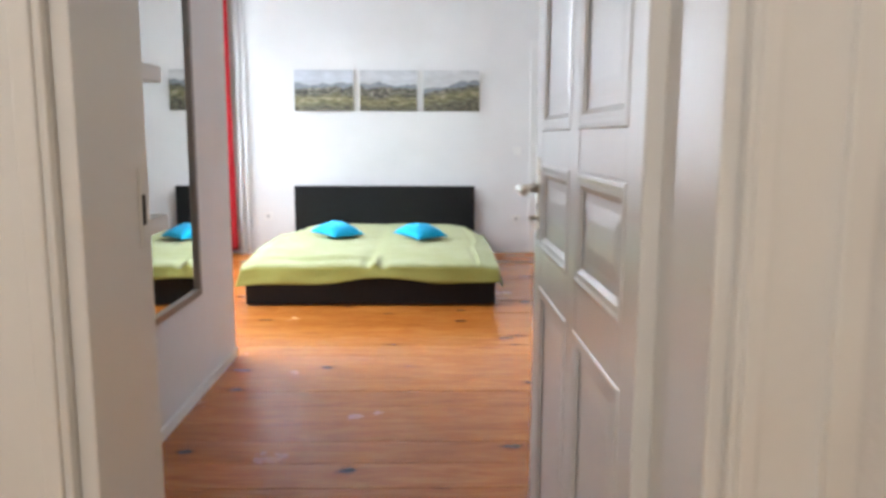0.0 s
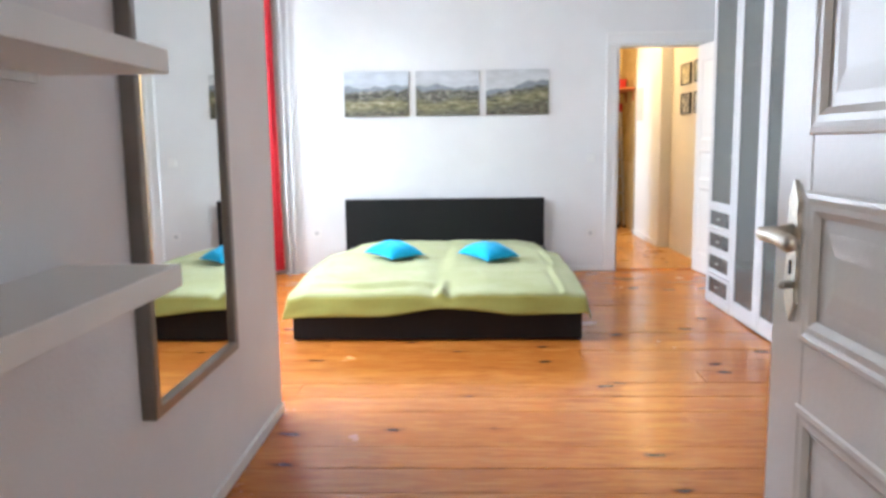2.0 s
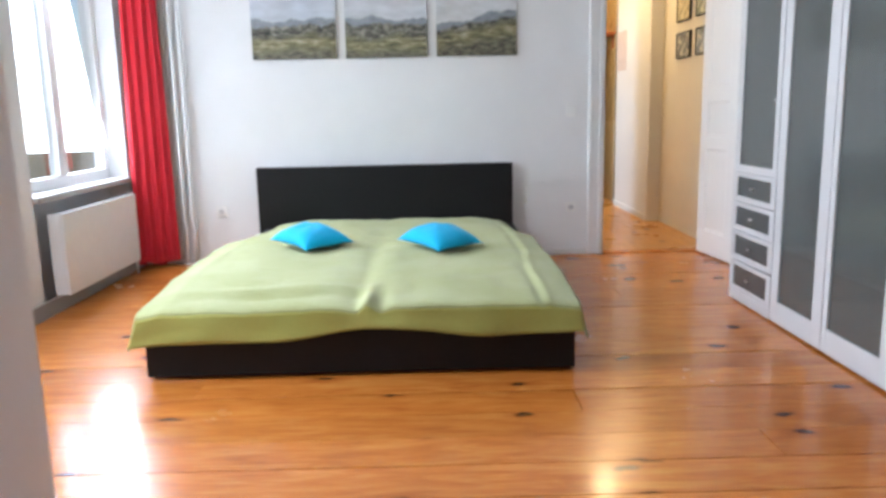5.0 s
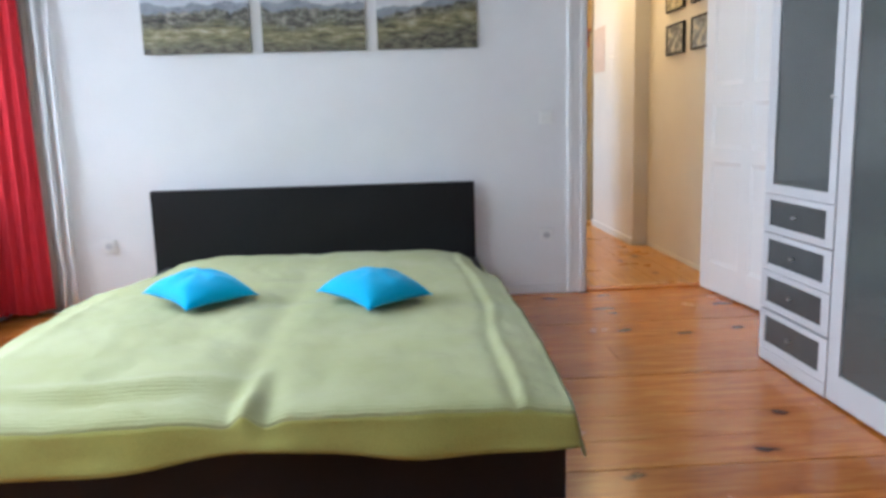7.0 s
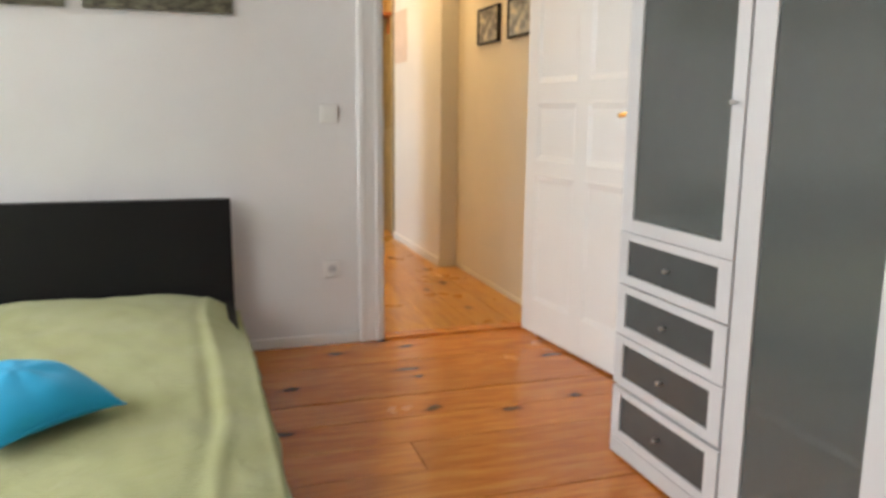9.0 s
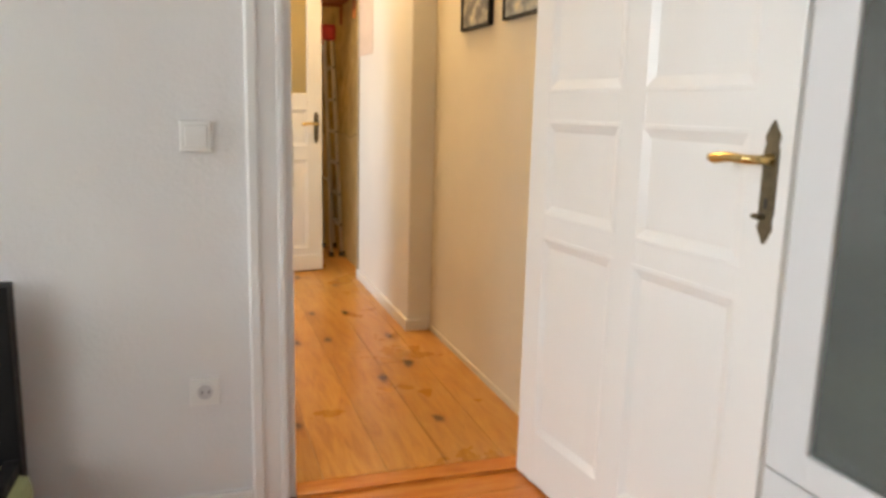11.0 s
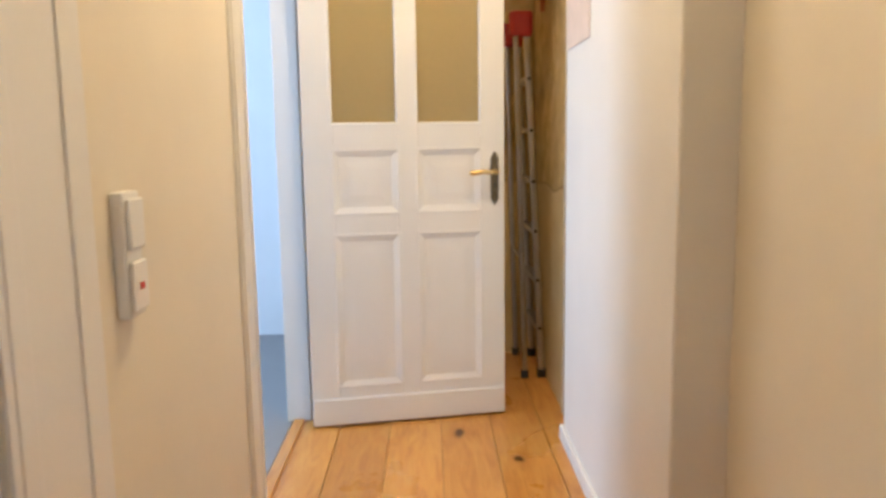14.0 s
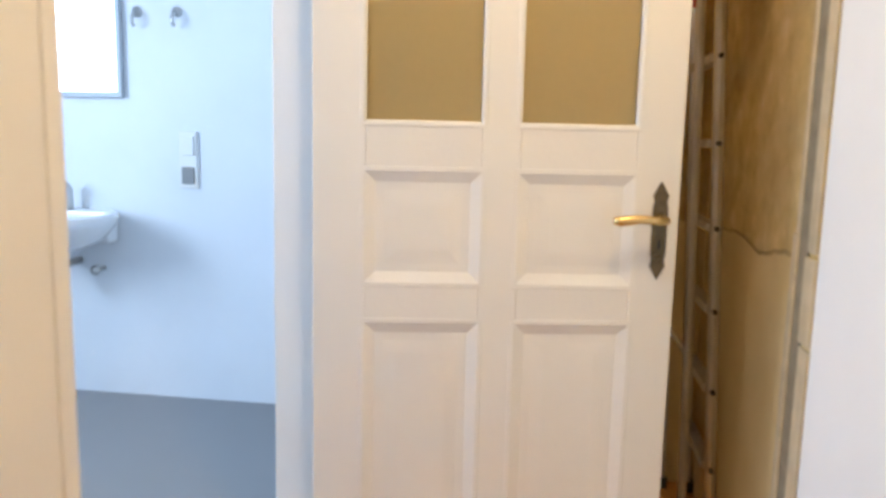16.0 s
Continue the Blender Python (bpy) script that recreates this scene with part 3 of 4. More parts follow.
# bathroom leaf, swung across the hall
_a = math.degrees(math.atan2(0.14, 0.79))
leaf = panel_door("door_3", "open white bathroom door with two frosted panes", (1.398, 11.155, 0.012), _a, 0.815, 2.03, 0.04, ((0.116, 0.370), (0.456, 0.712)), ((0.16, 0.78), (0.875, 1.12), (1.23, 1.93)), 2, 0.11, 0.45)
handle(leaf, 0.772, 1.028, -0.02, -1, -1, BRONZE, BRASS, 0.89, 1.11)
# closed closet door in the hall
leaf = panel_door("door_4", "closed cream panelled closet door", (HL - 0.026, 9.012, 0.012), -90, 0.645, 2.09, 0.04, ((0.09, 0.28), (0.36, 0.55)), ((0.15, 0.75), (0.83, 1.08), (1.18, 1.94)), k=0.2)


# ---- bedroom: bed ----
BX0, BX1, BY0, BY1 = -0.905, 0.915, 5.475, 7.94


def build_bed():
    t = thing("bed", "low black-brown double bed with plain headboard", "bed", ((BX0 + BX1) / 2, (BY0 + BY1) / 2, 0))
    inv = t.matrix_world.inverted()

    def p(name, lo, hi, mat, bevel=0.004):
        bm = boxes((lo, hi), bevel=bevel)
        bm.transform(inv)
        return part(name, bm, mat, t)

    p("headboard", (-0.963, BY1 + 0.02, 0.0), (0.918, BY1 + 0.085, 0.716), BLACKWOOD, 0.003)
    p("footboard", (BX0, BY0, 0.012), (BX1, BY0 + 0.04, 0.285), BLACKWOOD)
    p("side_rail", (BX0, BY0 + 0.042, 0.012), (BX0 + 0.035, BY1 + 0.018, 0.27), BLACKWOOD)
    p("side_rail", (BX1 - 0.035, BY0 + 0.042, 0.012), (BX1, BY1 + 0.018, 0.27), BLACKWOOD)
    for x0, x1 in ((BX0 + 0.04, -0.025), (-0.018, BX1 - 0.04)):
        p("mattress", (x0, BY0 + 0.05, 0.05), (x1, BY1 - 0.03, 0.245), plain("mattress_ticking", (0.7, 0.7, 0.68), 0.9), 0.03)
    for x in (BX0 + 0.05, BX1 - 0.09):
        for y in (BY0 + 0.05, BY1 - 0.08):
            p("leg", (x, y, 0.0), (x + 0.04, y + 0.04, 0.06), BLACKWOOD)


build_bed()


def bell(d, w):
    return math.exp(-(d / w) ** 2)


def spread_top(x, y):
    """Height of the bedspread's upper side."""
    v = (y - BY0) / (BY1 - BY0)
    h = 0.312 + 0.035 * min(1, v * 5) + 0.006 * v
    # flat pillows under the cloth at the head
    side = max(0.0, abs(x + 0.02) - 0.56)
    h += 0.014 * bell(v - 0.88, 0.10) * bell(side, 0.16) - 0.030 * max(0.0, v - 0.7) / 0.3
    # dip between the two mattresses, and the fold that it gathers at the foot
    h -= 0.016 * bell(x, 0.07) * (1 - 0.6 * v)
    h += 0.030 * bell(x - 0.035 - 0.05 * v, 0.028) * bell(v, 0.085) - 0.012 * bell(x - 0.10, 0.03) * bell(v, 0.09)
    # a long soft crease across the foot end
    h += 0.020 * bell(v - 0.095 - 0.012 * math.sin(3.1 * x), 0.020) * bell(x + 0.38, 0.42)
    h -= 0.010 * bell(v - 0.055, 0.018) * bell(x + 0.35, 0.4)
    h += 0.008 * bell(v - 0.13, 0.03) * bell(x - 0.42, 0.3)
    # hollows and ridges in the middle
    h += 0.014 * bell(v - 0.42 - 0.10 * x, 0.028) * bell(x - 0.10, 0.22) - 0.012 * bell(v - 0.48, 0.035) * bell(x - 0.08, 0.16)
    h += 0.010 * bell(v - 0.60 + 0.06 * x, 0.022) * bell(x + 0.05, 0.25)
    # fold that runs down beside each long edge
    run = x - 0.80 - 0.018 * math.sin(y * 3.1) - 0.022 * noise.noise((y * 2.6, 0.4, 0))
    h += 0.009 * bell(run - 0.015, 0.018) * (0.75 + 0.4 * noise.noise((y * 1.7, 2.0, 0)))
    h -= 0.009 * bell(run + 0.020, 0.018) * (0.6 + 0.8 * noise.noise((y * 2.2, 8.0, 0)))
    h += 0.007 * bell(x + 0.82 + 0.015 * math.sin(y * 2.3), 0.025) * (0.6 + 0.5 * noise.noise((y * 1.5, 5.0, 0)))
    h += 0.009 * noise.noise((x * 2.3, y * 1.9, 0.3)) + 0.007 * noise.noise((x * 6, y * 4, 1.7)) + 0.004 * noise.noise((x * 14 + 2 * y, y * 9, 3.1))
    h += 0.007 * abs(noise.noise((x * 4 - y * 2.5, y * 3 + x, 7.7)))
    edge = max(0.0, min(x - BX0, BX1 - x))
    back = max(0.0, min(1.0, (v - 0.62) / 0.25))
    return h - 0.018 * math.exp(-edge / 0.05) - 0.075 * back * math.exp(-edge / 0.13)


def build_spread():
    """Cloth over the mattress: top, hanging front and sides, a border band."""
    t = thing("bedspread", "wrinkled lime green bedspread on the bed", "bedspread", ((BX0 + BX1) / 2, 6.7, 0.3))
    inv = t.matrix_world.inverted()
    x0, x1, y0 = BX0 - 0.022, BX1 + 0.022, BY0 - 0.022
    nx, ny = 150, 170
    bm = bmesh.new()
    g = [[bm.verts.new((x0 + (x1 - x0) * i / nx, y0 + (BY1 - y0) * j / ny, 0)) for i in range(nx + 1)] for j in range(ny + 1)]
    for row in g:
        for v in row:
            v.co.z = spread_top(v.co.x, v.co.y)
            d = v.co.y - y0
            v.co.z -= 0.020 * math.exp(-d / 0.02)
    for j in range(ny):
        for i in range(nx):
            bm.faces.new((g[j][i], g[j][i + 1], g[j + 1][i + 1], g[j + 1][i]))

    bm.verts.ensure_lookup_table()
    rim = {"front_flap": [v.co.copy() for v in g[0]], "left_flap": [r[0].co.copy() for r in g], "right_flap": [r[-1].co.copy() for r in g]}
    bm.normal_update()
    bmesh.ops.solidify(bm, geom=bm.faces[:], thickness=0.006)
    bm.transform(inv)
    part("cover", bm, SPREAD, t, "", True)

    def hang(name, mat, outx, outy, drop, label=""):
        """A strip of cloth hanging from one rim of the cover."""
        edge = rim[name]
        hb = bmesh.new()
        prev = [hb.verts.new(c) for c in edge]
        sideways = abs(outx(0.5)) > abs(outy(0.5))
        n = 8
        level = sum(c.z for c in edge) / len(edge)
        low = (lambda u: level - drop(u)) if not sideways else (lambda u: edge[min(len(edge) - 1, int(u * (len(edge) - 1) + 0.5))].z - drop(u))
        for k in range(1, n + 1):
            f = k / n
            cur = []
            for i, c in enumerate(edge):
                u = i / (len(edge) - 1)
                w = (0.007 * math.sin(u * 31) + (0.022 if name == "right_flap" else 0.010) * noise.noise((u * 9, f * 2, outx(0.5) * 40))) * f
                cur.append(hb.verts.new((c.x + outx(u) * f + (w if sideways else 0), c.y + outy(u) * f + (0 if sideways else w), c.z + (low(u) - c.z) * f)))
            for i in range(len(edge) - 1):
                hb.faces.new((prev[i], cur[i], cur[i + 1], prev[i + 1]))
            prev = cur
        hb.normal_update()
        bmesh.ops.solidify(hb, geom=hb.faces[:], thickness=0.006)
        hb.transform(inv)
        part(name, hb, mat, t, label, True)

    hang("front_flap", SPREAD_EDGE, lambda u: -0.040 * (1 - u) ** 8 + 0.012 * u ** 8, lambda u: -0.016, lambda u: 0.103 + 0.035 * (1 - u) ** 2 - 0.034 * math.exp(-((u - 0.52) / 0.17) ** 2) + 0.01 * u - 0.008 * math.sin(u * 14), "olive green hanging border")
    hang("left_flap", SPREAD, lambda u: -0.028 * (1 - u) - 0.010, lambda u: 0.0, lambda u: 0.135 - 0.06 * u)
    hang("right_flap", SPREAD, lambda u: 0.028 - 0.01 * u, lambda u: 0.0, lambda u: 0.125 - 0.03 * u + 0.012 * math.sin(u * 11))


build_spread()


def cushion(label, at, turn, lean=0.0, size=0.335, puff=0.078):
    """A soft square cushion: sharp drawn-out corners, a domed middle, creases towards the corners."""
    t = thing("cushion", label, "cushion", at, turn, "cushions on the bed")
    half = size / 2

    def place(u, v, s):
        # sides curve in between the drawn-out corners
        pu, pv = 1 - 0.07 * (1 - u * u) * v * v, 1 - 0.07 * (1 - v * v) * u * u
        dome = max(0.0, (1 - u * u) * (1 - v * v)) ** 0.48
        crease = 0.10 * noise.noise((u * 2.3, v * 2.3, at[0] * 3 + s)) + 0.06 * math.cos(5 * math.atan2(v, u) + at[0])
        lift = puff * (1.0 if s > 0 else 0.55) * dome * (1 + crease)
        x, y = u * half * pv, v * half * pu
        droop = -0.018 * (u * u * v * v)
        return x, y, s * lift + droop + lean * v

    bm = bmesh.new()
    n = 30
    for s in (1, -1):
        g = [[bm.verts.new(place(2 * i / n - 1, 2 * j / n - 1, s)) for i in range(n + 1)] for j in range(n + 1)]
        for j in range(n):
            for i in range(n):
                bm.faces.new((g[j][i], g[j][i + 1], g[j + 1][i + 1], g[j + 1][i]))
    bmesh.ops.remove_doubles(bm, verts=bm.verts, dist=0.0004)
    part("stuffed_cover", bm, BLUE, t, "", True)
    pts = []
    for k in range(81):
        a = k / 20
        e, q = int(a) % 4, 2 * (a - int(a)) - 1
        u, v = ((q, -1), (1, q), (-q, 1), (-1, -q))[e]
        pts.append(place(u, v, 1))
    part("piping", tube(pts, 0.0025, 6), BLUE, t, "", True)


cushion("turquoise square cushion lying on the bedspread", (-0.37, 6.66, 0.405), 46, 0.014)
cushion("turquoise square cushion turned cornerwise on the bedspread", (0.36, 6.55, 0.405), 42, 0.014)


# prints over the bed
def print_on_wall(x0, x1, label, shift, sky, tilt):
    t = thing("landscape_print", label, "picture", ((x0 + x1) / 2, Y_BACK - 0.016, 1.70), 0, "landscape prints over the bed")
    w = (x1 - x0) / 2
    part("canvas", boxes(((-w, -0.004, -0.208), (w, 0.014, 0.208)), bevel=0.003), landscape("moor_print_%d" % int(shift), shift, sky, tilt), t)
    part("stretcher", boxes(((-w + 0.02, 0.0145, -0.19), (w - 0.02, 0.0158, 0.19))), PLASTIC, t)


print_on_wall(-0.955, -0.345, "landscape print of grey hills and pale sky", 1.0, (0.60, 0.64, 0.70), 0.02)
print_on_wall(-0.28, 0.315, "landscape print of mossy hills and pale sky", 3.0, (0.64, 0.66, 0.69), -0.04)
print_on_wall(0.38, 0.965, "landscape print of dark hills and pale sky", 6.0, (0.66, 0.67, 0.68), 0.22)


# sockets and switches
def wall_plate(name, label, at, turn, socket):
    t = thing(name, label, "socket" if socket else "light switch", at, turn)
    part("cover_frame", boxes(((-0.041, -0.010, -0.041), (0.041, 0.0, 0.041)), bevel=0.004), PLASTIC, t)
    if socket:
        bm = bmesh.new()
        add_tube(bm, [(0, -0.0105, 0), (0, -0.014, 0)], [0.027, 0.027], 24)
        part("rim", bm, PLASTIC, t)
        part("well", tube([(0, -0.0142, 0), (0, -0.0148, 0)], [0.021, 0.021], 24), FOIL, t)
        for x in (-0.0095, 0.0095):
            part("contact_hole", tube([(x, -0.015, 0), (x, -0.0156, 0)], 0.0032, 10), DARK, t)
    else:
        bm = boxes(((-0.029, -0.015, -0.029), (0.029, -0.0102, 0.029)), bevel=0.003)
        part("rocker", bm, PLASTIC, t)


wall_plate("wall_socket", "white wall socket beside the bed", (-1.262, Y_BACK - 0.001, 0.39), 0, True)
wall_plate("wall_socket", "white wall socket near the hall door", (1.368, Y_BACK - 0.001, 0.365), 0, True)
wall_plate("light_switch", "white rocker switch near the hall door", (1.366, Y_BACK - 0.001, 1.08), 0, False)


# curtain, lining, pipes, radiator
def drape(name, label, mat, p0, p1, z0, z1, folds, depth, seed):
    t = thing(name, label, "curtain", (p0[0], p0[1], z0))
    bm = bmesh.new()
    a, b = Vector((*p0, 0)), Vector((*p1, 0))
    d = b - a
    out = Vector((d.y, -d.x, 0)).normalized()
    nu, nz = folds * 14, 36
    rows = []
    for k in range(nz + 1):
        z = z0 + (z1 - z0) * k / nz
        spread = 1.0 - 0.26 * (k / nz)
        row = []
        for i in range(nu + 1):
            u = i / nu
            ph = u * folds * 2 * math.pi + 0.7 * noise.noise((u * 3, z * 0.6, seed))
            amp = depth * (0.75 + 0.35 * noise.noise((u * 5, seed, z * 0.4)))
            q = a + d * (0.5 + (u - 0.5) * spread) + out * (math.sin(ph) * amp) + d.normalized() * 0.3 * depth * math.sin(2 * ph)
            row.append(bm.verts.new((q.x - p0[0], q.y - p0[1], z - z0 + (0.012 * math.sin(u * 9) if k == 0 else 0))))
        rows.append(row)
    for r, s in zip(rows, rows[1:]):
        for i in range(nu):
            bm.faces.new((r[i], r[i + 1], s[i + 1], s[i]))
    fabric = part("fabric", bm, mat, t, "", True)
    fabric.modifiers.new("thickness", "SOLIDIFY").thickness = 0.003
    part("hem", boxes(((d.x * 0.1, d.y * 0.1 - 0.004, 0.0), (d.x * 0.1 + 0.02, d.y * 0.1 + 0.004, 0.03))), mat, t)
    return t


drape("curtain", "long red satin curtain gathered in the corner", RED, (-1.83, 7.85), (-1.565, 7.98), 0.035, 2.9, 4, 0.027, 6.4)
drape("curtain_lining", "narrow beige curtain lining beside the pipes", BEIGE, (-1.70, 8.02), (-1.555, 8.035), 0.03, 2.9, 3, 0.014, 5.0)
rod = thing("curtain_rod", "thin steel curtain rod over the windows", "curtain rod", (-1.72, 6.2, 2.93))
part("rod", tube([(0, -1.9, 0), (0, 1.86, 0)], 0.011), STEEL, rod, "", True)
for y in (-1.6, 0.1, 1.7):
    part("bracket", tube([(-0.149, y, 0), (-0.02, y, 0), (0, y, -0.008)], 0.007), STEEL, rod, "", True)


def pipe(x, label):
    t = thing("heating_pipe", label, "pipe", (x, Y_BACK - 0.05, 0), 0, "heating pipes in the corner")
    part("riser", tube([(0, 0, 0.0), (0, 0, 0.17), (0.004, -0.004, 0.20), (0.014, -0.008, 0.24), (0.014, -0.008, 0.27), (0.004, -0.002, 0.31), (0, 0, 0.35), (0, 0, CEIL)], 0.014, 12), ENAMEL, t, "", True)
    part("floor_collar", tube([(0, 0, 0.0), (0, 0, 0.008), (0, 0, 0.012)], [0.026, 0.026, 0.016], 14), ENAMEL, t, "", True)


pipe(-1.530, "white painted vertical heating pipe")
pipe(-1.468, "white painted vertical heating pipe")


def radiator(y0, y1):
    t = thing("radiator", "white flat panel radiator under the window", "radiator", (X_WIN, (y0 + y1) / 2, 0))
    h = (y1 - y0) / 2
    part("front_panel", boxes(((0.085, -h, 0.10), (0.10, h, 0.575)), bevel=0.006), ENAMEL, t)
    part("rear_panel", boxes(((0.02, -h + 0.01, 0.11), (0.032, h - 0.01, 0.565)), bevel=0.004), ENAMEL, t)
    part("top_grille", boxes(*[((0.034, -h + 0.02 + i * 0.03, 0.555), (0.083, -h + 0.028 + i * 0.03, 0.57)) for i in range(int((2 * h - 0.03) / 0.03))]), ENAMEL, t)
    for s in (-1, 1):
        part("side_cover", boxes(((0.015, s * (h - 0.004) - 0.004, 0.105), (0.084, s * (h - 0.004) + 0.004, 0.572)), bevel=0.002), ENAMEL, t)
        part("wall_bracket", boxes(((0.0, s * h * 0.6 - 0.02, 0.2), (0.02, s * h * 0.6 + 0.02, 0.5))), ENAMEL, t)
    part("valve", tube([(0.06, h + 0.005, 0.13), (0.06, h + 0.035, 0.13), (0.06, h + 0.035, 0.17), (0.06, h + 0.035, 0.22)], [0.010, 0.012, 0.018, 0.016], 12), PLASTIC, t, "", True)
    part("feed_pipe", tube([(0.06, h + 0.03, 0.125), (0.06, h + 0.03, 0.0)], 0.008), ENAMEL, t, "", True)


radiator(6.66, 7.74)


# ---- mirror wall ----
def build_mirror():
    t = thing("wall_mirror_glass", "tall wall mirror in a taupe metal frame", "mirror", (X_LEFT, 3.12, 1.30))
    w, h = 0.365, 0.80
    bm = bmesh.new()
    add_stepped(bm, -w, w, -h, h, [(0, 0.0), (0, 0.038), (0.003, 0.042), (0.028, 0.042), (0.032, 0.039), (0.034, 0.026)], False, "x")
    part("frame", bm, GREYFRAME, t)
    part("glass", boxes(((0.018, -w + 0.031, -h + 0.031), (0.027, w - 0.031, h - 0.031))), MIRROR, t, "silvered mirror glass")
    part("back_board", boxes(((0.001, -w + 0.01, -h + 0.01), (0.017, w - 0.01, h - 0.01))), GREYPL, t)


build_mirror()


def wall_shelf(z, label):
    t = thing("wall_shelf", label, "shelf", (X_LEFT, 1.87, z), 0, "floating shelves beside the mirror")
    part("board", boxes(((0.0, -0.56, -0.025), (0.26, 0.56, 0.025)), bevel=0.003), PLASTIC, t)
    part("wall_rail", boxes(((0.0005, -0.5, -0.045), (0.012, 0.5, -0.0255))), STEEL, t)


wall_shelf(1.408, "thick white floating shelf, empty")
wall_shelf(0.955, "thick white floating shelf, empty")
strike = thing("strike_plate", "small dark metal strike plate on the door lining", "strike plate", (D1L + 0.02, 0.985, 1.13))
part("plate", boxes(((0.0, -0.006, -0.05), (0.003, 0.010, 0.05)), bevel=0.001), PLASTIC, strike)
part("latch_hole", boxes(((0.0032, -0.002, -0.02), (0.004, 0.008, 0.018))), DARK, strike)
strike = thing("strike_plate", "small worn strike plate on the door lining", "strike plate", (D2L + 0.02, Y_BACK + 0.020, 1.02))
part("plate", boxes(((0.0, -0.016, -0.08), (0.003, 0.016, 0.08)), bevel=0.001), NICKEL, strike)
part("latch_hole", boxes(((0.0032, -0.009, -0.0), (0.004, 0.009, 0.04))), DARK, strike)


# ---- wardrobe ----
def glazed(parent, name, y0, y1, z0, z1, gy0, gy1, gz0, gz1, x=0.0, mat=FROST, label=""):
    """A white frame with an inset pane, in the plane x, facing -x."""
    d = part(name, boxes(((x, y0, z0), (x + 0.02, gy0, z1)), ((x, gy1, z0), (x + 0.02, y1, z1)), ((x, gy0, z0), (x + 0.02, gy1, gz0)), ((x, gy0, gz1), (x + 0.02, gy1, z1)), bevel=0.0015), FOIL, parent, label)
    part("pane", boxes(((x + 0.006, gy0 - 0.002, gz0 - 0.002), (x + 0.011, gy1 + 0.002, gz1 + 0.002))), mat, d, "frosted grey glass" if mat is FROST else "dark glass")
    return d


def knob(parent, x, y, z):
    part("knob", tube([(x, y, z), (x - 0.008, y, z), (x - 0.012, y, z), (x - 0.020, y, z), (x - 0.022, y, z)], [0.003, 0.003, 0.0065, 0.0065, 0.004], 12), STEEL, parent, "small steel knob", True)


def build_wardrobe():
    x, y0, y1, h = 2.04, 5.085, 6.665, 2.34
    t = thing("wardrobe", "white wardrobe with frosted grey glass doors", "wardrobe", (x, y0, 0))
    w, d = y1 - y0, 0.60
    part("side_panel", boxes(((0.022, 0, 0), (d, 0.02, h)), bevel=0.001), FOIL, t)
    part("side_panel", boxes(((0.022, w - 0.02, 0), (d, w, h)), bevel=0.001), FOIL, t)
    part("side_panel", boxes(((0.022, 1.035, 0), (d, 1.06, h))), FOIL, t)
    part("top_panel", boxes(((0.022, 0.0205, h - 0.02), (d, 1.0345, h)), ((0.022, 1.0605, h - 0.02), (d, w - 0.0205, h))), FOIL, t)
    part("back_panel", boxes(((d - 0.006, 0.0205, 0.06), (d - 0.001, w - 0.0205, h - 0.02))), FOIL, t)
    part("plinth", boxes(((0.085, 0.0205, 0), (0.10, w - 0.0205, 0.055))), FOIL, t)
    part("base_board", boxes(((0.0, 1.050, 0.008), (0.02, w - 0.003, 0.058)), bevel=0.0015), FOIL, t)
    for z in (0.08, 0.37, 1.72):
        part("shelf", boxes(((0.030, 0.0205, z), (d - 0.01, 1.0345, z + 0.02))), FOIL, t)
    for z in (0.76, 1.72):
        part("shelf", boxes(((0.030, 1.0605, z), (d - 0.01, w - 0.0205, z + 0.02))), FOIL, t)
    glazed(t, "door", 0.003, 0.526, 0.012, h - 0.002, 0.083, 0.484, 0.12, 2.235)
    glazed(t, "door", 0.532, 1.040, 0.012, h - 0.002, 0.618, 0.965, 0.12, 2.235)
    up = glazed(t, "door", 1.050, w - 0.003, 0.735, h - 0.002, 1.098, 1.512, 0.775, 2.235)
    knob(up, -0.001, 1.075, 1.12)
    for z0, z1 in ((0.600, 0.708), (0.436, 0.541), (0.270, 0.378), (0.090, 0.206)):
        dr = glazed(t, "drawer", 1.050, w - 0.003, z0 - 0.029, z1 + 0.0245, 1.103, 1.53, z0, z1, 0.0, SMOKED)
        knob(dr, 0.005, 1.317, (z0 + z1) / 2)
    for y in (0.01, 1.045, w - 0.03):
        part("foot", boxes(((0.03, y, -0.0), (0.06, y + 0.02, 0.02))), GREYPL, t)


build_wardrobe()


def build_rail():
    t = thing("clothes_rail", "grey metal rod frame on the wardrobe's side", "clothes rail", (2.12, 5.084, 1.474))
    part("rod_frame", tube([(0, -0.035, 0.62), (0, -0.035, 0.3), (0, -0.035, 0.01), (0.006, -0.035, 0.002), (0.02, -0.035, 0), (0.2, -0.035, 0), (0.38, -0.035, 0), (0.385, -0.035, 0.01), (0.385, -0.035, 0.62)], 0.009, 10), GREYPL, t, "", True)
    for x, z in ((0, 0), (0.385, 0), (0, 0.6), (0.385, 0.6)):
        part("fixing", tube([(x, -0.046, z), (x, -0.036, z), (x, -0.001, z)], [0.013, 0.013, 0.010], 12), GREYPL, t, "", True)


build_rail()


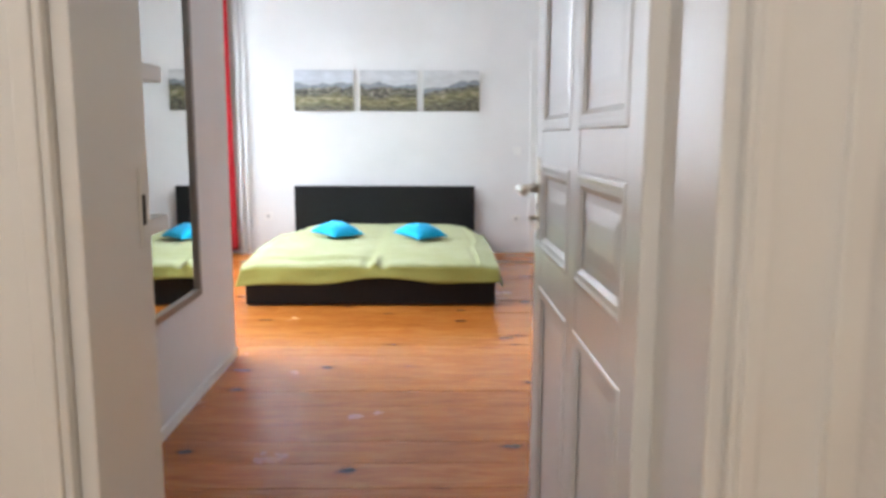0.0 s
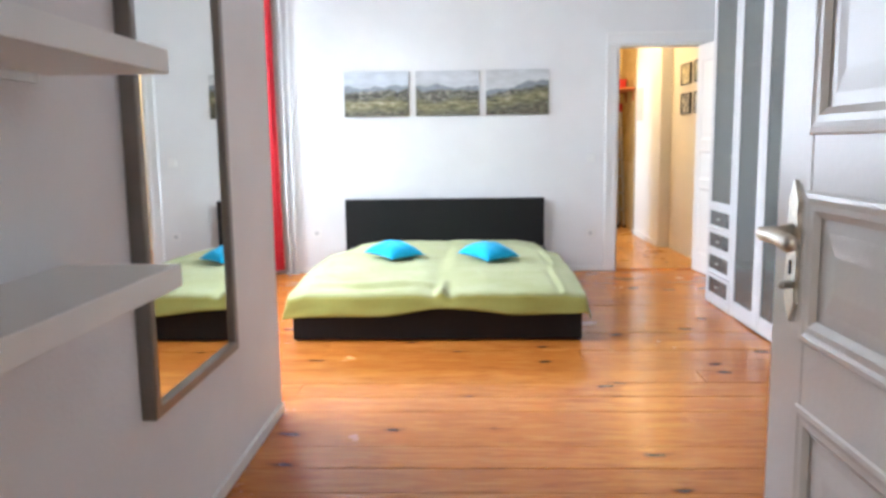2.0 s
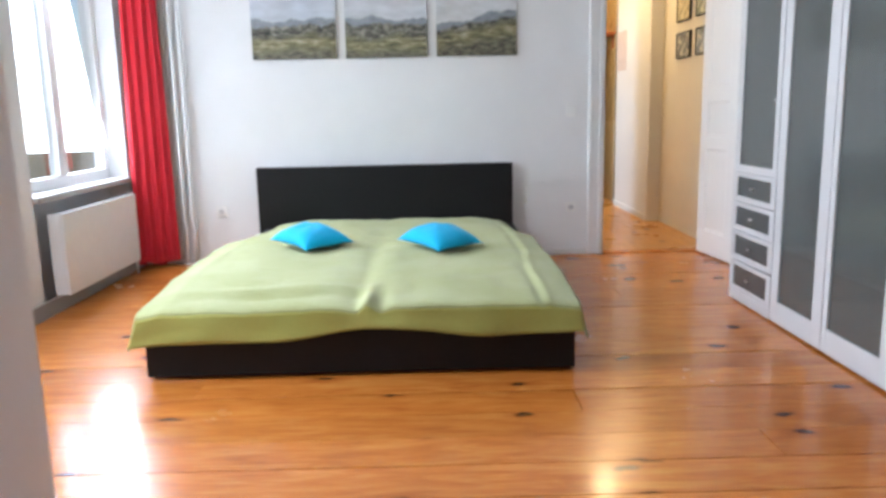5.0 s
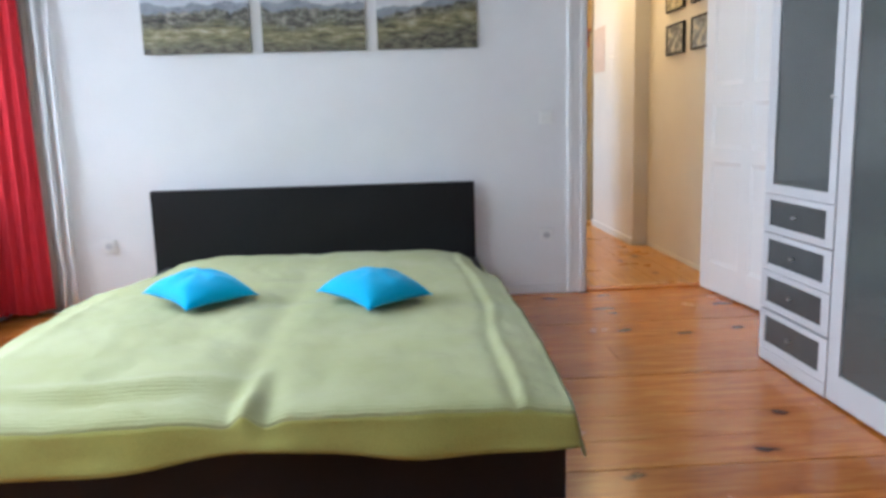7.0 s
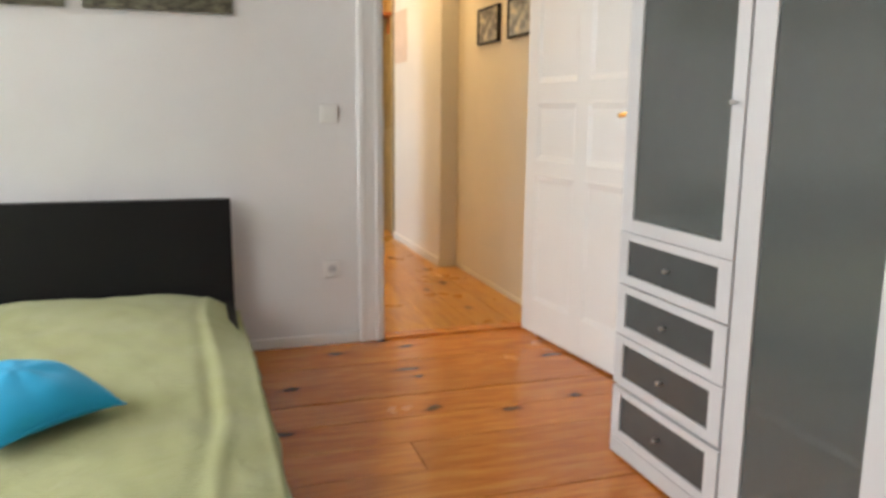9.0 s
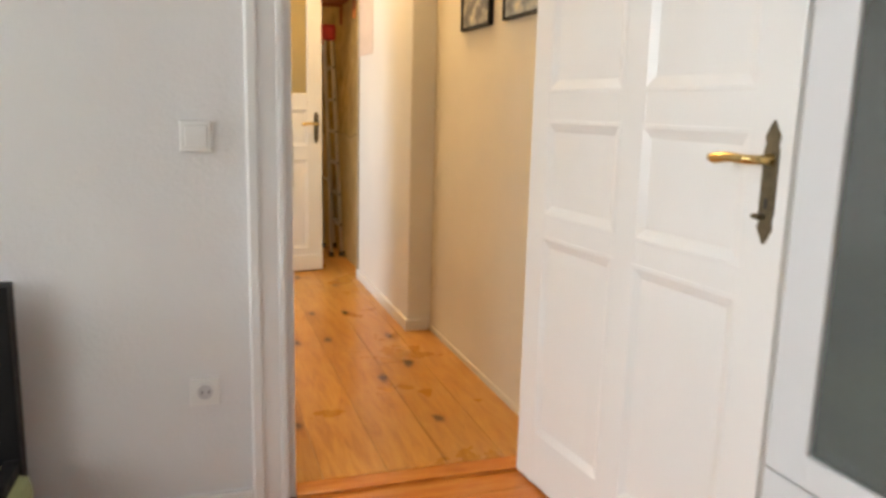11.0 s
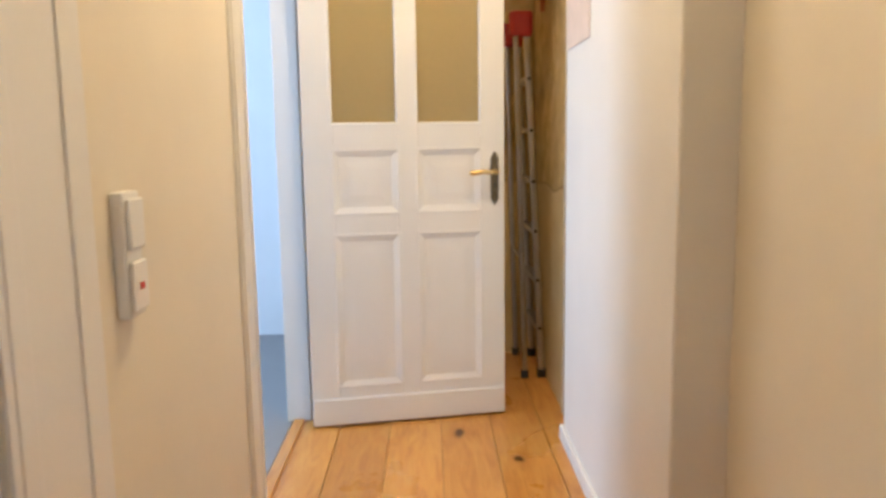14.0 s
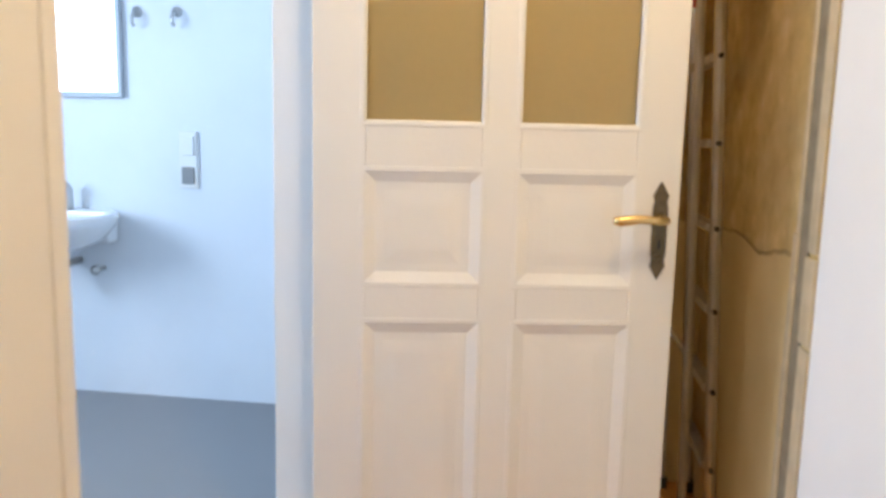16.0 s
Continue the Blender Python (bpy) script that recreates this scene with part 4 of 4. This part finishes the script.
# ---- hall ----
def framed(y, z, label, tint):
    t = thing("framed_picture", label, "picture", (HR - 0.001, y, z), 0, "framed pictures in the hall")
    w, h = 0.172, 0.108
    bm = bmesh.new()
    add_stepped(bm, -w, w, -h, h, [(0, 0.0), (0, -0.022), (0.010, -0.022), (0.012, -0.016)], False, "x")
    part("frame", bm, BLACKWOOD, t)
    g = Graph("hall_print")
    n = g.noise(g.mapping(g.obj, (1, 6, 9)), 2.2, 6)
    m = g.done(g.ramp(n, (0.3, tuple(c * 0.15 for c in tint)), (0.5, tint), (0.7, (0.72, 0.66, 0.48))), 0.4)
    part("print", boxes(((-0.015, -w + 0.011, -h + 0.011), (-0.004, w - 0.011, h - 0.011))), m, t)


framed(9.085, 1.615, "small framed dark landscape photograph", (0.20, 0.19, 0.16))
framed(8.595, 1.615, "small framed grey seascape photograph", (0.30, 0.33, 0.33))
framed(9.10, 1.925, "small framed pale yellow photograph", (0.52, 0.46, 0.26))
framed(8.61, 1.925, "small framed greenish photograph", (0.30, 0.33, 0.20))

sw = thing("double_switch", "white surface switch unit with small red lamp", "light switch", (HL, 9.40, 0.99), 0)
part("housing", boxes(((0.0, -0.036, -0.105), (0.022, 0.036, 0.105)), bevel=0.005), PLASTIC, sw)
part("rocker", boxes(((0.0225, -0.030, 0.010), (0.031, 0.030, 0.094)), bevel=0.004), PLASTIC, sw)
part("rocker", boxes(((0.0225, -0.030, -0.094), (0.031, 0.030, -0.010)), bevel=0.004), PLASTIC, sw)
part("signal_lamp", boxes(((0.0312, -0.008, -0.058), (0.0325, 0.008, -0.047))), REDPL, sw)

poster = thing("paper_note", "pinkish paper sheet pinned to the pier", "poster", (PIERX, 10.77, 1.69))
part("sheet", boxes(((-0.004, -0.20, -0.205), (-0.001, 0.20, 0.205)), bevel=0.0008), PAPER, poster)
part("pin", tube([(-0.0045, 0, 0.19), (-0.010, 0, 0.19)], 0.005, 10), STEEL, poster)


def build_ladder():
    t = thing("step_ladder", "folded aluminium step ladder with red caps", "ladder", (2.405, 11.965, 0), 90)
    for x in (-0.19, 0.19):
        s = 1 if x > 0 else -1
        part("front_stile", tube([(x, -0.03, 0.03), (x * 1.02, 0.05, 1.70)], 0.017, 8), ALU, t)
        part("rear_stile", tube([(x + 0.012 * s, 0.055, 0.03), (x * 1.02 + 0.006 * s, 0.10, 1.66)], 0.013, 8), ALU, t)
        part("rubber_foot", boxes(((x - 0.022, -0.052, 0.0), (x + 0.022, -0.008, 0.04)), bevel=0.004), DARK, t)
        part("rubber_foot", boxes(((x + 0.012 * s - 0.018, 0.037, 0.0), (x + 0.012 * s + 0.018, 0.073, 0.04)), bevel=0.004), DARK, t)
        part("hinge_cap", boxes(((x * 1.02 - 0.028, 0.02, 1.64), (x * 1.02 + 0.028, 0.13, 1.76)), bevel=0.02), REDPL, t, "red plastic hinge cap")
        for k in range(6):
            z = 0.25 + 0.24 * k
            part("rivet", tube([(x + s * 0.014, -0.03 + 0.08 * z / 1.7, z), (x + s * 0.026, -0.03 + 0.08 * z / 1.7, z)], 0.008, 8), DARK, t)
    for k in range(6):
        z = 0.25 + 0.24 * k
        y = -0.03 + 0.08 * z / 1.7
        part("step", boxes(((-0.172 + 0.01 * z, y - 0.02, z - 0.012), (0.172 - 0.01 * z, y + 0.02, z + 0.012)), bevel=0.003), ALU, t)
    part("brace", tube([(-0.185, 0.075, 0.6), (0.185, 0.075, 0.6)], 0.008), ALU, t)


build_ladder()


def build_rack():
    t = thing("wall_rack", "orange wooden wall rack with low uprights", "shelf", (BAREX, 11.62, 1.93))
    part("board", boxes(((-0.24, -0.36, -0.012), (0.0, 0.36, 0.012)), bevel=0.003), ORANGE, t)
    for y in (-0.3, -0.1, 0.1, 0.3):
        part("upright", boxes(((-0.235, y - 0.009, 0.0125), (-0.215, y + 0.009, 0.16)), bevel=0.002), ORANGE, t)
    part("top_bar", boxes(((-0.236, -0.34, 0.1605), (-0.214, 0.34, 0.178)), bevel=0.003), ORANGE, t)
    for y in (-0.25, 0.25):
        part("bracket", boxes(((-0.2, y - 0.01, -0.03), (0.0, y + 0.01, -0.0125)), ((-0.02, y - 0.01, -0.16), (0.0, y + 0.01, -0.03))), ORANGE, t)
    b = thing("red_box", "small red box lying on the rack", "box", (BAREX - 0.12, 11.85, 1.9425), 12)
    part("carton", boxes(((-0.07, -0.11, 0), (0.07, 0.11, 0.12)), bevel=0.004), REDPL, b)
    part("lid", boxes(((-0.074, -0.114, 0.1205), (0.074, 0.114, 0.15)), bevel=0.004), REDPL, b)


build_rack()


def ceiling_lamp(name, label, at):
    t = thing(name, label, "ceiling lamp", at)
    part("base", tube([(0, 0, 0), (0, 0, -0.02), (0, 0, -0.03)], [0.06, 0.06, 0.03], 20), PLASTIC, t, "", True)
    part("socket", tube([(0, 0, -0.028), (0, 0, -0.045)], 0.02, 14), PLASTIC, t, "", True)


ceiling_lamp("ceiling_lamp", "bare bulb holder on the hall ceiling", (2.12, 10.05, CEIL))
# holder invented to go with the entrance fill light, never in view
ceiling_lamp("ceiling_lamp", "unseen bulb holder added above the entrance fill light", (-0.1, -0.9, CEIL))


# ---- bathroom ----
def build_basin():
    t = thing("washbasin", "white rounded wall-hung ceramic washbasin", "washbasin", (-0.205, 12.7, 0.86))
    bm = bmesh.new()
    seg = 36
    prof = [(0.30, 0.0), (0.315, -0.012), (0.30, -0.05), (0.25, -0.11), (0.16, -0.155), (0.05, -0.17)]
    inner = [(0.285, 0.0), (0.262, -0.02), (0.22, -0.07), (0.12, -0.11), (0.02, -0.12)]
    rings = []
    for r, z in inner[::-1] + prof:
        rings.append([bm.verts.new((r * math.cos(2 * math.pi * k / seg), -0.235 + (r * 0.78) * math.sin(2 * math.pi * k / seg) * (1.0 if math.sin(2 * math.pi * k / seg) < 0 else 0.98), z)) for k in range(seg)])
    for a, b in zip(rings, rings[1:]):
        for k in range(seg):
            bm.faces.new((a[k], a[(k + 1) % seg], b[(k + 1) % seg], b[k]))
    bm.faces.new(rings[0][::-1])
    bm.faces.new(rings[-1])
    part("bowl", bm, CERAMIC, t, "", True)
    part("wall_ledge", boxes(((-0.2, -0.09, -0.15), (0.2, 0.0, -0.002)), bevel=0.02), CERAMIC, t)
    part("trap", tube([(0, -0.22, -0.16), (0, -0.22, -0.24), (0, -0.20, -0.29), (0, -0.17, -0.30), (0, -0.14, -0.28), (0, -0.12, -0.25), (0, -0.06, -0.24), (0, 0, -0.24)], 0.017, 12), STEEL, t, "chrome bottle trap", True)
    part("corner_valve", tube([(0.12, 0, -0.27), (0.12, -0.05, -0.27), (0.12, -0.07, -0.27), (0.12, -0.08, -0.27)], [0.01, 0.012, 0.022, 0.02], 12), STEEL, t, "chrome corner valve", True)
    part("tap", tube([(0, -0.06, 0.0), (0, -0.06, 0.09), (0, -0.08, 0.115), (0, -0.13, 0.115), (0, -0.17, 0.10)], [0.02, 0.018, 0.014, 0.012, 0.011], 12), STEEL, t, "chrome mixer tap", True)


build_basin()
t = thing("bathroom_mirror", "bathroom wall mirror in a pale frame", "mirror", (-0.24, 12.698, 1.74))
bm = bmesh.new()
add_stepped(bm, -0.285, 0.285, -0.385, 0.385, [(0, 0.0), (0, -0.025), (0.022, -0.025), (0.026, -0.014)], False)
part("frame", bm, plain("pale_grey_frame", (0.50, 0.54, 0.58), 0.4), t)
part("glass", boxes(((-0.26, -0.013, -0.36), (0.26, -0.004, 0.36))), MIRROR, t)
for x in (0.117, 0.300):
    t = thing("wall_hook", "small steel wall hook in the bathroom", "hook", (x, 12.7, 1.70), 0, "bathroom hooks")
    part("base", tube([(0, 0, 0.02), (0, -0.008, 0.02)], 0.022, 16), STEEL, t, "", True)
    part("peg", tube([(0, -0.008, 0.02), (0, -0.03, 0.015), (0, -0.045, -0.005), (0, -0.045, -0.03), (0, -0.03, -0.04)], 0.008, 10), STEEL, t, "", True)
t = thing("bathroom_switch", "white switch over a grey-hatched wall socket", "light switch", (0.34, 12.7, 1.09))
part("housing", boxes(((-0.042, -0.014, -0.125), (0.042, 0, 0.125)), bevel=0.005), PLASTIC, t)
part("rocker", boxes(((-0.03, -0.022, 0.02), (0.03, -0.0145, 0.105)), bevel=0.004), PLASTIC, t)
part("socket_lid", boxes(((-0.028, -0.022, -0.105), (0.028, -0.0145, -0.03)), bevel=0.003), GREYPL, t, "grey socket lid")

# ---- floor boards ----
rng = random.Random(7)


def board_mesh(cache, l, w, th, along):
    """One plank about its middle, upper edges eased."""
    key = (round(l, 3), round(w, 3), along)
    if key not in cache:
        bm = bmesh.new()
        e = 0.0012
        rings = []
        for z, c in ((-th, 0.0), (-e, 0.0), (0.0, e)):
            a, b = l / 2 - c, w / 2 - c
            rings.append([bm.verts.new((x, y, z) if along == "x" else (y, x, z)) for x, y in ((-a, -b), (a, -b), (a, b), (-a, b))])
        for p, q in zip(rings, rings[1:]):
            for k in range(4):
                bm.faces.new((p[k], p[(k + 1) % 4], q[(k + 1) % 4], q[k]))
        bm.faces.new(rings[-1])
        cache[key] = finish(bm, "plank", PINE if along == "x" else PINE_HALL)
    return cache[key]


def lay(parent, x0, x1, y0, y1, w, along, splits):
    cache = {}
    a0, a1, c0, c1 = (x0, x1, y0, y1) if along == "x" else (y0, y1, x0, x1)
    n = max(1, round((c1 - c0) / w))
    w = (c1 - c0) / n
    for i in range(n):
        cuts = [a0, a1]
        if rng.random() < splits:
            cuts.insert(1, a0 + (a1 - a0) * rng.choice((0.3, 0.45, 0.62, 0.74)))
        for p, q in zip(cuts, cuts[1:]):
            ob = new("plank", board_mesh(cache, q - p - 0.002, w - rng.choice((0.0012, 0.0015, 0.0025)), 0.022, along))
            m, c = (p + q) / 2, c0 + (i + 0.5) * w
            ob.location = (m, c, rng.choice((0, 0, -0.0008, -0.0016))) if along == "x" else (c, m, rng.choice((0, 0, -0.0008, -0.0016)))
            ob.parent = parent


lay(floor, X_LEFT - 0.02, X_RIGHT, 0.902, Y_STEP, 0.21, "x", 0.35)
lay(floor, X_WIN - 0.2, X_RIGHT, Y_STEP, 8.168, 0.21, "x", 0.35)
lay(hall_floor, HL - 0.078, HR + 0.02, 8.174, 12.24, 0.20, "y", 0.5)
